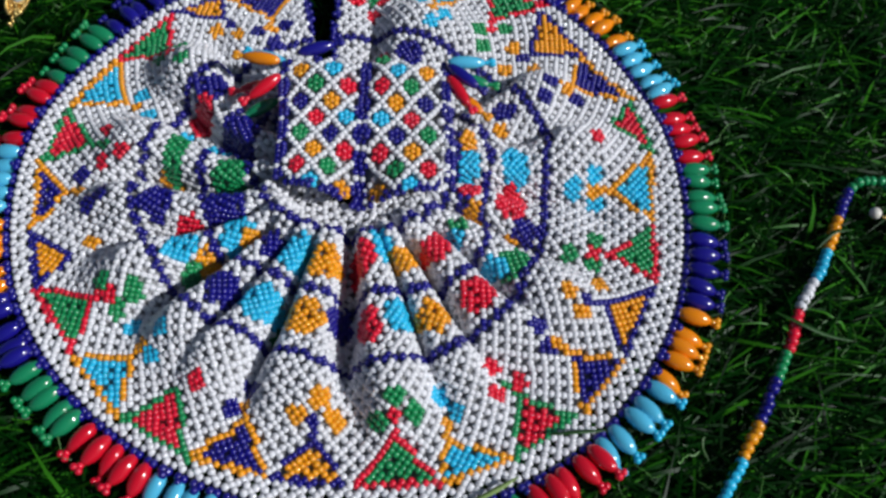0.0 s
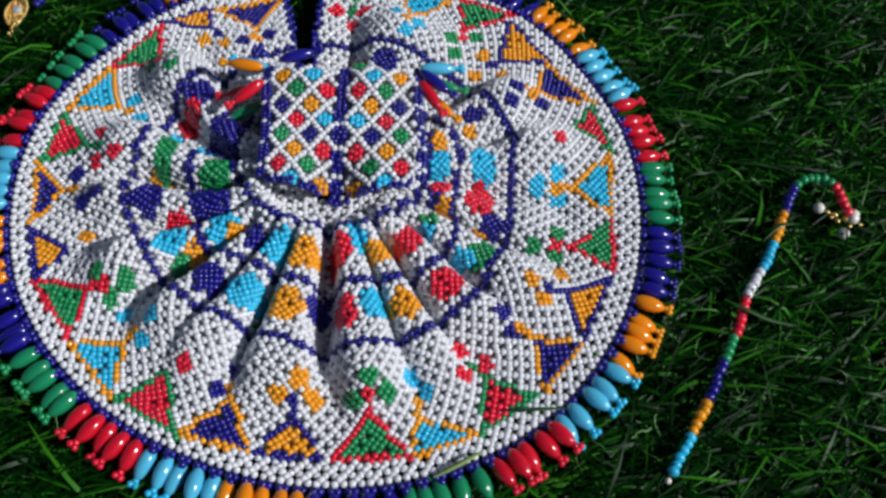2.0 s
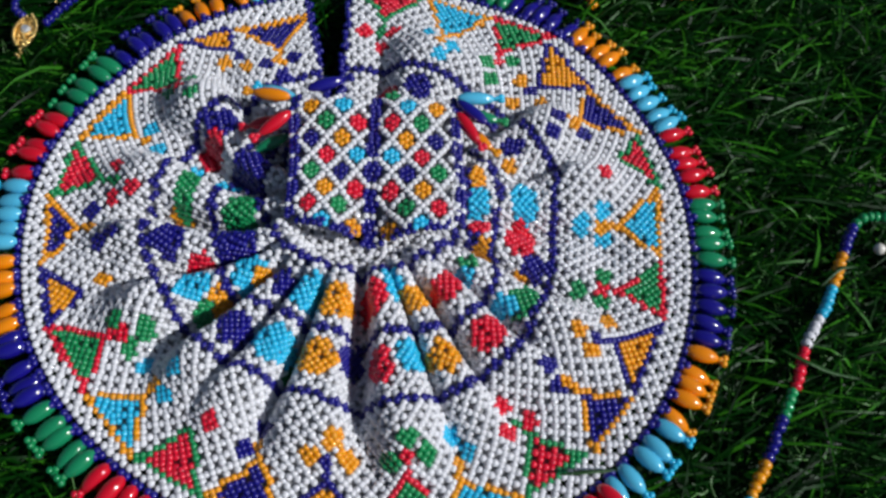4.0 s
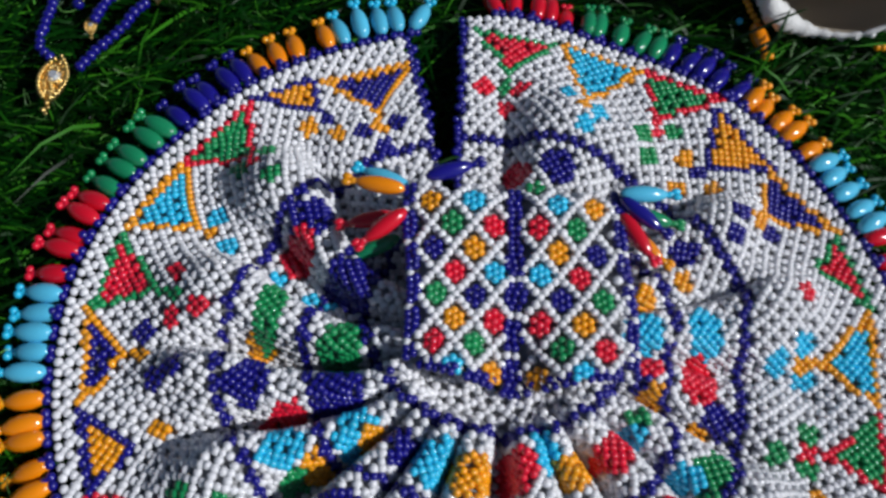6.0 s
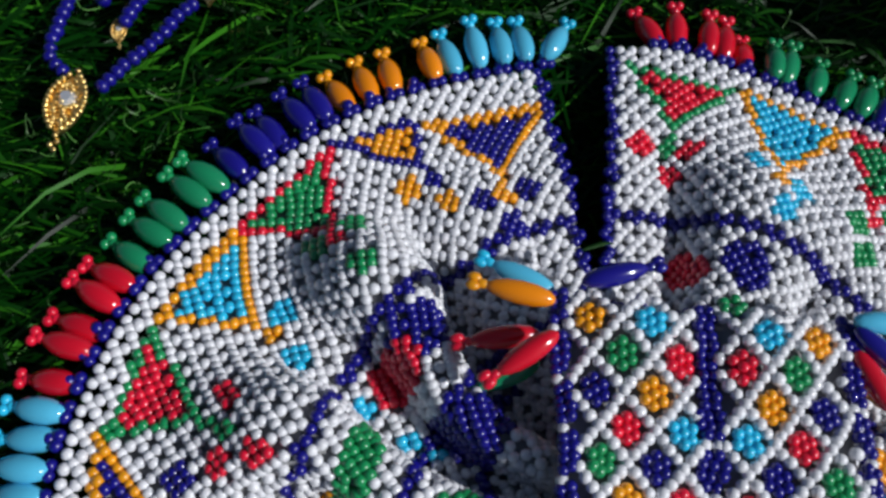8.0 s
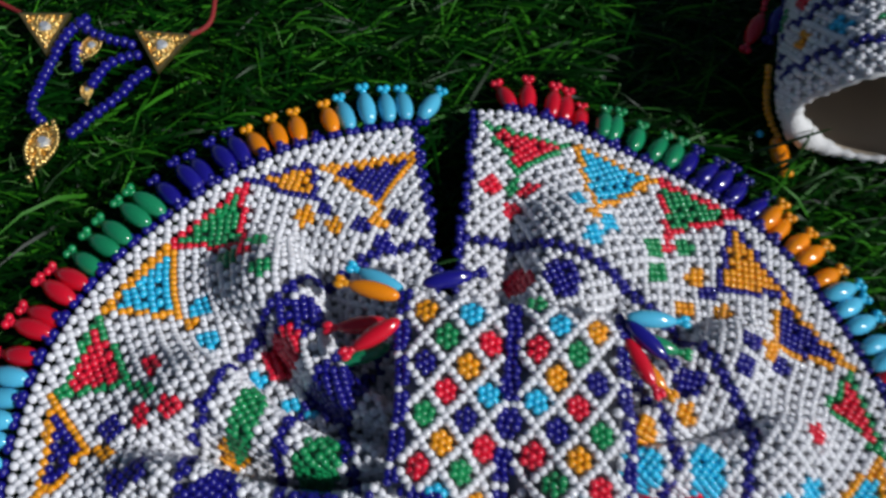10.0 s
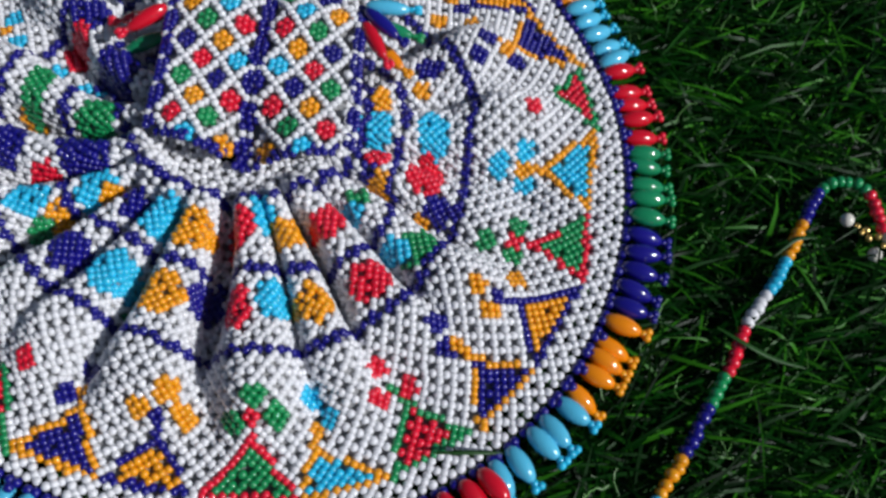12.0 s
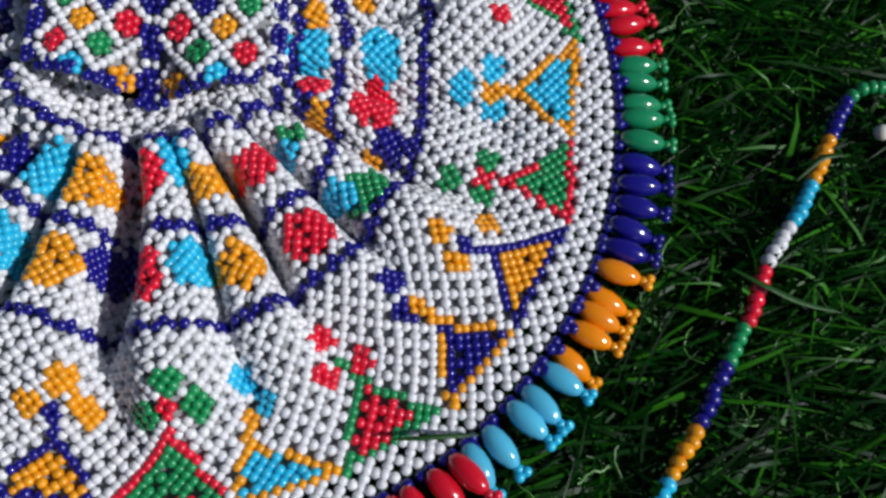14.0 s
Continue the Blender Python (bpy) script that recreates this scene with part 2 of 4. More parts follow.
def warp(r, deg):
    return r * (1 + (rim_radius(deg) / 121.0 - 1) * smooth(r, 60, 110))


def on_skirt(r, deg):
    """Place in mm on the skirt for ring radius r and angle."""
    rr = warp(r, deg)
    a = np.radians(deg)
    return np.stack([rr * np.cos(a), rr * np.sin(a), skirt_height(r, deg)], -1)


def slit_edges(y):
    return -17 - (y - 57) * 0.25, -15.4 + 0 * y


# ---- pattern ----
ORDER = ("red", "cyan", "green", "orange", "blue")
OUTLINE = {"red": "green", "cyan": "orange", "green": "red", "orange": "blue", "blue": "orange"}
# motifs clockwise from the slit, in mm: two corners at the hem, apex, trefoil centre, trefoil petals
MOTIFS_NORTH = (
    ((-9.5, 124), (19, 120), (3, 106.5), (1, 100.5), ((-6, 100), (7, 99.5), (1.5, 91),)),
    ((22.5, 121), (50, 111.5), (29.5, 94.5), (28, 89), ((23, 94.5), (33.5, 87.5), (27.5, 81.5),)),
    ((52.5, 111), (78, 100), (54.5, 90.5), (54, 84), ((48.5, 82), (59.5, 85), (50, 74),)),
)
MOTIFS_EAST = (
    ((76, 97), (94, 73.5), (71, 71.5), (67.5, 70), ((64, 76), (60, 63), (71.5, 63.5),)),
    ((93, 72.5), (112, 51.5), (88, 53), (84.5, 50.5), ((78.5, 51.5), (76, 42.5), (89, 47),)),
    ((112.5, 48), (120, 23.5), (104.5, 36), None, ((96, 24.5),)),
    ((119, 20.5), (117.5, -7.5), (101, 4), (95, 3), ((95, 8.5), (86, 2.5), (95.5, -1),)),
)
MOTIFS_SOUTH_EAST = (
    ((118, -10), (117, -35), (100, -24.5), (94, -24.5), ((94.5, -19), (84.5, -25), (94, -29),)),
    ((115.5, -38.5), (103, -66), (95.5, -47.5), (88.5, -47.5), ((82, -45), (95, -39), (86.5, -52.5),)),
    ((102, -68), (87.5, -87.5), (82.5, -67), (78, -63.5), ((71, -58.5), (74.5, -65.5),)),
    ((83, -89.5), (63, -105), (64.5, -83), (60, -79), ((54.5, -73.5), (64.5, -77.5), (56, -83),)),
    ((60.5, -106), (38, -115), (39, -100), (39, -94), ((43, -90), (36, -85),)),
)
MOTIFS_SOUTH = (
    ((9.5, -116.5), (37, -114.5), (22, -100), (21.5, -95), ((21, -89.5), (27.5, -93.5), (15.5, -96),)),
    ((-20, -114.5), (5.5, -116.5), (-6, -101.5), (-6, -96.5), ((-12, -95), (-4.5, -89.5), (0.5, -95.5),)),
    ((-48.5, -108.5), (-21, -114.5), (-29.5, -96), (-31, -91), ((-35, -92), (-29, -85),)),
    ((-73, -95.5), (-49.5, -108.5), (-55.5, -85), None, ((-47.5, -83.5),)),
)
MOTIFS_WEST = (
    ((-95, -74), (-75.5, -94.5), (-74, -73.5), (-69.5, -69.5), ((-75.5, -62.5), (-62.5, -64.5), (-66, -73.5),)),
    ((-114.5, -48), (-96.5, -71), (-90, -52), (-84.5, -52), ((-87, -47.5), (-75.5, -50.5), (-82, -56.5),)),
    ((-122, -23.5), (-114.5, -46), (-104, -33.5), None, ((-97.5, -28),)),
    ((-126, 7.5), (-122.5, -20.5), (-112, -5), (-105.5, -6.5), ((-106.5, 0.5), (-94.5, -11.5), (-100, -14.5),)),
    ((-120.5, 34.5), (-124.5, 9.5), (-105.5, 14), (-98, 11), ((-99, 19.5), (-89.5, 6.5), (-98, 5),)),
)
MOTIFS_NORTH_WEST = (
    ((-106, 62), (-120, 37.5), (-97, 38.5), (-93, 36), ((-90.5, 41.5), (-85.5, 31.5),)),
    ((-87.5, 86.5), (-105.5, 63), (-82.5, 63), (-80.5, 59), ((-77, 63.5), (-73.5, 51.5), (-85, 57.5),)),
    ((-85.5, 89), (-66, 98.5), (-62.5, 85), (-60, 81.5), ((-65, 78), (-54.5, 74),)),
    ((-62, 98), (-32, 109), (-42, 85), (-41.5, 77.5), ((-47, 76.5), (-35.5, 81.5), (-39, 70.5),)),
)
# lozenge motifs of the gathered band: colour, angle, radius, half width, half height (mm)
LOZENGES_EAST = (
    ("cyan", 8.2, 43.6, 6.5, 6), ("cyan", 8.3, 64, 7.5, 5.5), ("red", -3.7, 45.9, 3.5, 4), ("blue", -9.9, 45.4, 2, 4), ("red", -4, 62.2, 8, 6),
    ("orange", 22.3, 46.8, 4.5, 4), ("orange", 23.6, 62.5, 3.5, 4), ("blue", 31.2, 69.4, 4.5, 5.5), ("orange", -13.2, 48.7, 3.5, 4), ("green", -25.2, 45.4, 3.5, 4.5),
    ("cyan", -30.5, 47.1, 3, 3.5), ("blue", -13.5, 69.4, 5, 5.5), ("orange", -17.1, 64.2, 2.5, 3.5), ("green", -28.8, 70.6, 7, 6), ("red", -42, 44.8, 5.5, 5.5),
    ("red", -44.5, 68.7, 6.5, 6.5), ("cyan", -32.3, 65.8, 4, 4.5),
)
LOZENGES_SOUTH = (
    ("orange", -59.1, 42.1, 5, 5.5), ("cyan", -67.2, 34.2, 3.5, 5.5), ("red", -80.3, 37.2, 5, 6.5), ("orange", -60.5, 66.9, 5.5, 6.5), ("cyan", -70.3, 62.4, 5, 6.5),
    ("red", -79.8, 63.7, 4.5, 7.5), ("blue", -90.6, 58.9, 4.5, 6), ("orange", -100.4, 40.1, 5.5, 6.5), ("orange", -100.9, 62.1, 7.5, 7), ("cyan", -115.9, 40, 5.5, 7),
    ("cyan", -116.6, 62.7, 7.5, 7), ("green", -109.2, 68.5, 2.2, 6), ("blue", -130.3, 66.6, 6.5, 6.5),
)
LOZENGES_WEST = (
    ("cyan", -150.6, 69.1, 5.5, 6.5), ("red", -159.5, 67.1, 3, 7.5), ("cyan", -144.3, 48.7, 6, 6.5), ("orange", -140.8, 46.3, 3.5, 3.5), ("blue", -130.1, 41.8, 5, 5),
    ("green", -143.5, 70, 3, 5.5), ("orange", -143.2, 62.3, 4, 4.5), ("blue", -168, 73.4, 6, 6.5), ("blue", -159.1, 49.7, 7, 7.5), ("orange", -179.1, 70.6, 3.5, 4.5),
    ("green", 174.8, 68.7, 9, 4.5), ("cyan", 162.8, 72.6, 3, 3), ("green", -176.4, 46.3, 5.5, 6.5), ("cyan", 166, 56.2, 2.5, 5), ("blue", 147.8, 69.7, 7.5, 6.5),
    ("red", 155.7, 68.9, 6.5, 5.5), ("blue", 157.9, 46.8, 7, 7.5), ("blue", 74, 68.4, 6, 6), ("red", 84.5, 66, 4.5, 4.5),
)
# the zigzag lines: angle and radius
BAND_LINE = ((-180, 82), (-165, 82), (-145, 79), (-110, 75.5), (-85, 78), (-60, 80), (-37, 78), (-12, 76), (5, 75), (18, 80), (40, 79), (60, 78), (92, 78.5), (125, 77), (150, 78), (168, 79), (180, 82))
PLEAT_LINE = ((-180, 57.5), (-160, 56), (-144, 59), (-125, 51), (-95, 50), (-76, 50.5), (-62, 54), (-45, 59), (-28, 58), (-9, 51.5), (5, 53), (20, 56), (60, 54), (150, 54), (180, 57.5))
TRIANGLES = MOTIFS_NORTH + MOTIFS_EAST + MOTIFS_SOUTH_EAST + MOTIFS_SOUTH + MOTIFS_WEST + MOTIFS_NORTH_WEST
LOZENGES = LOZENGES_SOUTH + LOZENGES_EAST + LOZENGES_WEST


def polar(r, deg):
    a = np.radians(deg)
    return np.stack([r * np.cos(a), r * np.sin(a)], -1)


def edge_distance(p, a, b):
    """Signed distance of points p from the line a-b, positive to its left."""
    d = (b - a) / np.linalg.norm(b - a)
    q = p - a
    return d[0] * q[..., 1] - d[1] * q[..., 0]


PITCH = 3.05
SIDE = PITCH / math.sqrt(2)


def surface(xy):
    """Places on the skirt above points of the plan."""
    r = np.hypot(xy[:, 0], xy[:, 1])
    deg = np.degrees(np.arctan2(xy[:, 1], xy[:, 0]))
    ring = r.copy()
    for _ in range(3):
        ring = r / (1 + (rim_radius(deg) / 121.0 - 1) * smooth(ring, 60, 110))
    return np.c_[xy, skirt_height(ring, deg)]


def net_beads():
    """The net: a slanting lattice of touching beads with every fourth left out as a hole, which motifs fill; with the pairs that hold each other and how far apart."""
    rings = np.arange(13.4, 129.2, PITCH / 2)
    bands = ((0, 25), (25, 39), (39, 53), (53, 66), (66, 79.6), (79.6, 98), (98, 118.5), (118.5, 140))
    fine = np.linspace(-180, 180, 2881)
    ring, angle, hole, links, rest, start, last = [], [], [], [], [], 0, None

    def tie(a, b, length):
        links.append(np.c_[a, b])
        rest.append(np.full(len(a), length))

    for lo, hi in bands:
        rows = [m for m, r in enumerate(rings) if lo <= r < hi]
        l = np.zeros(len(fine))
        for m in rows:
            c = on_skirt(rings[m], fine)
            l += np.r_[0, np.cumsum(np.linalg.norm(np.diff(c, axis=0), axis=1))] / len(rows)
        count = 250 if hi == 140 else 2 * int(round(l[-1] / PITCH / 2))
        index = {}
        for m in rows:
            k = np.arange(count)
            index[m] = start + k
            start += count
            ring.append(np.full(count, rings[m]))
            hole.append((m % 2 == 0) & ((k + m // 2) % 2 == 1))
            angle.append(np.interp((k + 0.5 * (m % 2) + 0.25) / count * l[-1], l, fine))
        for m in rows:
            here = index[m]
            tie(here, np.roll(here, -1), PITCH)
            if m + 1 in index:
                over = index[m + 1]
                tie(here, over, SIDE)
                tie(here, np.roll(over, -1 if m % 2 else 1), SIDE)
            if m + 2 in index:
                tie(here, index[m + 2], PITCH)
        # the seam to the band inside it: each bead holds on to the two nearest
        if last is not None:
            here, flat = index[rows[0]], np.concatenate(angle)
            apart = np.abs((flat[here][:, None] - flat[last][None, :] + 180) % 360 - 180)
            near = np.argsort(apart, 1)[:, :2]
            tie(here, last[near[:, 0]], SIDE)
            tie(here, last[near[:, 1]], SIDE)
        last = index[rows[-1]]
    return np.concatenate(ring), np.concatenate(angle), np.concatenate(hole), np.concatenate(links), np.concatenate(rest)


def relax(p, links, rest, free, rounds=60):
    """Draw the net taut: beads that hold each other come to their distance along the folds."""
    home = p[:, :2].copy()
    for _ in range(rounds):
        v = p[links[:, 1]] - p[links[:, 0]]
        d = np.maximum(np.linalg.norm(v, axis=1), 0.2)
        pull = v[:, :2] * np.clip((d - rest) / d, -0.8, 0.5)[:, None] * 0.15
        move = np.zeros((len(p), 2))
        for axis in (0, 1):
            move[:, axis] = np.bincount(links[:, 0], pull[:, axis], len(p)) - np.bincount(links[:, 1], pull[:, axis], len(p))
        move += (home - p[:, :2]) * 0.015
        p[free, :2] += np.clip(move[free], -0.4, 0.4)
        p[free] = surface(p[free, :2])
    return p


def inside_triangle(q, a, b, c):
    return np.minimum(np.minimum(edge_distance(q, a, b), edge_distance(q, b, c)), edge_distance(q, c, a))


def pattern(p):
    """Colour and owner of each bead by the motif that it falls in."""
    q = p[:, :2]
    r, deg = np.hypot(q[:, 0], q[:, 1]), np.degrees(np.arctan2(q[:, 1], q[:, 0]))
    colour = np.full(len(p), "white", dtype="U8")
    owner = np.full(len(p), "net", dtype="U24")

    def lay(on, c, key):
        colour[on], owner[on] = c, key

    for number, (c, a, rad, w, h) in enumerate(LOZENGES):
        m = polar(rad, a)
        out = unit(m)
        u, v = (q - m) @ np.array([-out[1], out[0]]), (q - m) @ out
        lay((np.abs(u) / w) ** 1.8 + (np.abs(v) / (h + 0.2)) ** 1.8 < 1, c, f"lozenge{number}")
    for number, radius in enumerate((np.interp(deg, *zip(*BAND_LINE)), np.interp(deg, *zip(*PLEAT_LINE)), 27 + 12 * (1 - np.cos(np.radians(deg + 90))))):
        lay(np.abs(r - radius) < 1.5, "blue", f"line{number}")
    for number, (b0, b1, top, heart, petals) in enumerate(TRIANGLES):
        fill = ORDER[number % 5]
        b0, b1, top = np.array(b0), np.array(b1), np.array(top)
        if edge_distance(top, b0, b1) < 0:
            b0, b1 = b1, b0
        for c in petals:
            lay(np.linalg.norm(q - np.array(c), axis=1) < 3.25, fill, f"petal{number}")
        if heart:
            heart = np.array(heart)
            along_stem = np.clip(((q - top) @ (heart - top)) / ((heart - top) @ (heart - top)), 0, 1)
            stem = np.linalg.norm(q - top - along_stem[:, None] * (heart - top), axis=1)
            lay((stem < 1.15) | (np.linalg.norm(q - heart, axis=1) < 2.5), OUTLINE[fill], f"heart{number}")
        depth = inside_triangle(q, b0, b1, top)
        lay(depth > -1.05, OUTLINE[fill], f"outline{number}")
        lay(depth > 1.0, fill, f"triangle{number}")
    return colour, owner


r_, deg_, hole_, links_, rest_ = net_beads()
p_ = on_skirt(r_, deg_)
p_ = relax(p_, links_, rest_, (r_ > 16) & (r_ < 127) & ~((p_[:, 1] > 57) & (np.abs(p_[:, 0] + 18) < 6)))
colour_, owner_ = pattern(p_)
open_ = np.array([k.startswith(("triangle", "lozenge")) for k in owner_]) & (rng.random(len(owner_)) < 0.4)
bare_ = hole_ & (open_ | np.isin(owner_, ("net", "line0", "line1", "line2")))
r_, deg_, p_, colour_, owner_ = (a[~bare_] for a in (r_, deg_, p_, colour_, owner_))
left_, right_ = slit_edges(p_[:, 1])
upper_ = p_[:, 1] > 57
gap_ = upper_ & (p_[:, 0] > left_) & (p_[:, 0] < right_)
hem_ = upper_ & ~gap_ & (((p_[:, 0] <= left_) & (p_[:, 0] > left_ - 2.6)) | ((p_[:, 0] >= right_) & (p_[:, 0] < right_ + 2.6)))
colour_[hem_], owner_[hem_] = "blue", "slit"
r_, deg_, p_, colour_, owner_ = (a[~gap_] for a in (r_, deg_, p_, colour_, owner_))
# three blue beads on the hem over each drop
hem_deg_ = (78 + 13.95 - 2.79 * (np.arange(125) + 0.5) + 180) % 360 - 180
hem_deg_ = hem_deg_[(hem_deg_ < 96.5) | (hem_deg_ > 103.5)]
hem_r_ = np.repeat((130.6, 130.6, 132.6), len(hem_deg_))
hem_deg_ = np.r_[hem_deg_ - 0.53, hem_deg_ + 0.53, hem_deg_]
r_, deg_, p_ = np.r_[r_, hem_r_], np.r_[deg_, hem_deg_], np.r_[p_, on_skirt(hem_r_, hem_deg_)]
colour_, owner_ = np.r_[colour_, np.full(len(hem_r_), "blue")], np.r_[owner_, np.full(len(hem_r_), "hem")]
BEAD_R = 1.41


def round_frames(n, radius=BEAD_R):
    size = rng.normal(1, 0.04, (n, 1, 1)) * (1 + rng.normal(0, 0.03, (n, 3, 1)))
    return np.eye(3)[None] * size * radius * MM


frames_ = round_frames(len(r_)) * (1 + 0.05 * (r_ > 117.5) * (owner_ == "net") + 0.1 * (owner_ == "hem") + 0.03 * (owner_ != "net"))[:, None, None]
places_ = (p_ + rng.normal(0, 1, p_.shape) * np.array((0.07, 0.07, 0.16))) * MM

dress = thing("beaded_dress", "white beaded doll dress with bright motifs spread flat on turf", "dress")


def lining():
    """Grey cloth under the net, left out at the open hem band."""
    rr = np.linspace(12, 121.5, 110)
    dd = np.linspace(-180, 180, 1261)
    gr, gd = np.meshgrid(rr, dd, indexing="ij")
    c = on_skirt(gr, gd)
    c[..., 2] -= 1.5
    i = np.arange(gr.size).reshape(gr.shape)
    f = np.c_[i[:-1, :-1].ravel(), i[1:, :-1].ravel(), i[1:, 1:].ravel(), i[:-1, 1:].ravel()]
    v = c.reshape(-1, 3)
    mid = v[f].mean(1)
    l, r = slit_edges(mid[:, 1])
    out = (mid[:, 1] > 55) & (mid[:, 0] > l - 1) & (mid[:, 0] < r + 1)
    return mesh_from("lining", v * MM, f[~out], [LINING])


part("lining", lining(), dress, "thin grey cloth lining")


def bead_part(name, pick, parent, colour, label="", kind=""):
    return part(name, bead_mesh(name, places_[pick], frames_[pick], BEAD[colour]), parent, label, kind)


# the beads that are parts of their own: a stretch of the plain net
single_ = (owner_ == "net") & (deg_ > -75) & (deg_ < -12) & (r_ > 84) & (r_ < 100)
single_ &= np.cumsum(single_) <= 290
net = bead_part("bead_net", (owner_ == "net") & ~single_, dress, "white", "pearly white seed bead netting", "stuff")
for number, name in enumerate(("band_line", "pleat_line", "waist_line")):
    bead_part(name, owner_ == f"line{number}", dress, "blue", "zigzag line of navy blue beads", "stuff")
bead_part("slit_edging", owner_ == "slit", dress, "blue", "navy blue bead edging along the back slit", "stuff")
bead_part("hem_edging", owner_ == "hem", dress, "blue", "navy blue bead edging round the hem", "stuff")
for number, (c, *_) in enumerate(LOZENGES):
    pick = owner_ == f"lozenge{number}"
    if pick.any():
        bead_part("lozenge_motif", pick, dress, c, f"lozenge of {c} beads", "stuff")
for number in range(25):
    fill = ORDER[number % 5]
    line = OUTLINE[fill]
    pick = owner_ == f"triangle{number}"
    if not pick.any():
        continue
    tri = bead_part("triangle_motif", pick, dress, fill, f"triangle of {fill} beads edged in {line}", "stuff")
    for name, key, c in (("outline", "outline", line), ("trefoil_centre", "heart", line), ("trefoil_petals", "petal", fill)):
        pick = owner_ == f"{key}{number}"
        if pick.any():
            bead_part(name, pick, tri, c, f"{c} beads", "stuff")


# ---- the hanging drop beads round the hem ----
def lathe(name, profile, mat, sides=14):
    """A turned body along x from (x, radius) pairs."""
    a = np.linspace(0, 2 * np.pi, sides, endpoint=False)
    v = np.array([[x, r * np.cos(t), r * np.sin(t)] for x, r in profile for t in a])
    f = [[i * sides + j, i * sides + (j + 1) % sides, (i + 1) * sides + (j + 1) % sides, (i + 1) * sides + j] for i in range(len(profile) - 1) for j in range(sides)]
    return mesh_from(name, v * MM, f, [mat])


DROP_SHAPE = [(-0.4, 0.5), (-0.1, 1.2), (0.9, 2.15), (3.2, 2.95), (6.0, 3.2), (8.6, 2.85), (10.7, 2.0), (11.8, 1.2), (12.1, 0.5)]
DROP_MESH = {c: lathe("drop_bead", DROP_SHAPE, m) for c, m in DROP.items()}
TIP_MESH = {c: bead_mesh("tip_bead", np.zeros((1, 3)), np.eye(3)[None] * 1.38 * MM, m) for c, m in BEAD.items()}
TIPS = ((12.7, 0, 0), (14.3, 1.2, 0.3), (14.3, -1.1, 0.5), (14.1, 0.1, -1.0))


def drop(parent, colour, m):
    ob = part("drop_bead", DROP_MESH[colour], parent, f"glossy {colour} barrel bead")
    ob.matrix_local = m
    for t in TIPS:
        part("tip_bead", TIP_MESH[colour], ob).matrix_local = Matrix.Translation(Vector(t) * MM)
    return ob


DROPS = ("red", "green", "blue", "orange", "cyan")
for number in range(25):
    colour = DROPS[number % 5]
    for j in range(5):
        deg = 78 + 13.95 * (1 - (j + 0.5) / 5) - 13.95 * number
        deg += rng.normal(0, 0.35)
        lift = rng.uniform(0, 2.0)
        turn = deg + rng.normal(0, 4)
        if (number, j) == (23, 3):
            continue
        if (number, j) == (24, 4):
            turn -= 42
        if (number, j) == (0, 0):
            turn += 26
        base = polar(rim_radius(deg) + 10.3, deg)
        drop(dress, colour, pose(base[0] * MM, base[1] * MM, (6.0 + lift) * MM, 0, rng.normal(6, 5) + 3 * max(0.0, math.sin(radians(deg))), turn))


# ---- bodice ----
ROWS_OF_LOZENGES = (
    ("orange", "cyan", "cyan", "orange"), ("green", "red", "red", "green"), ("blue", "orange", "orange", "blue"), ("red", "cyan", "cyan", "red"),
    ("green", "blue", "blue", "green"), ("orange", "red", "red", "orange"), ("red", "green", "green", "red"), ("cyan", "orange", "orange", "cyan"),
)


def bodice_height(x, y):
    across = np.abs((x - 4.5) / 31.5)
    h = 31.5 - 2 * across ** 4 - 2.2 * np.exp(-((x - 3.4) / 4.0) ** 2) - 8 * np.exp(-((x - 6.0) / 11.0) ** 2) * smooth(y, 14, -10)
    h = h - 2 * smooth(y, -6, -18) - 3 * smooth(y, 40, 50)
    h = h + 1.0 * np.sin(x * 0.21 + 1) * np.sin(y * 0.13)
    return h


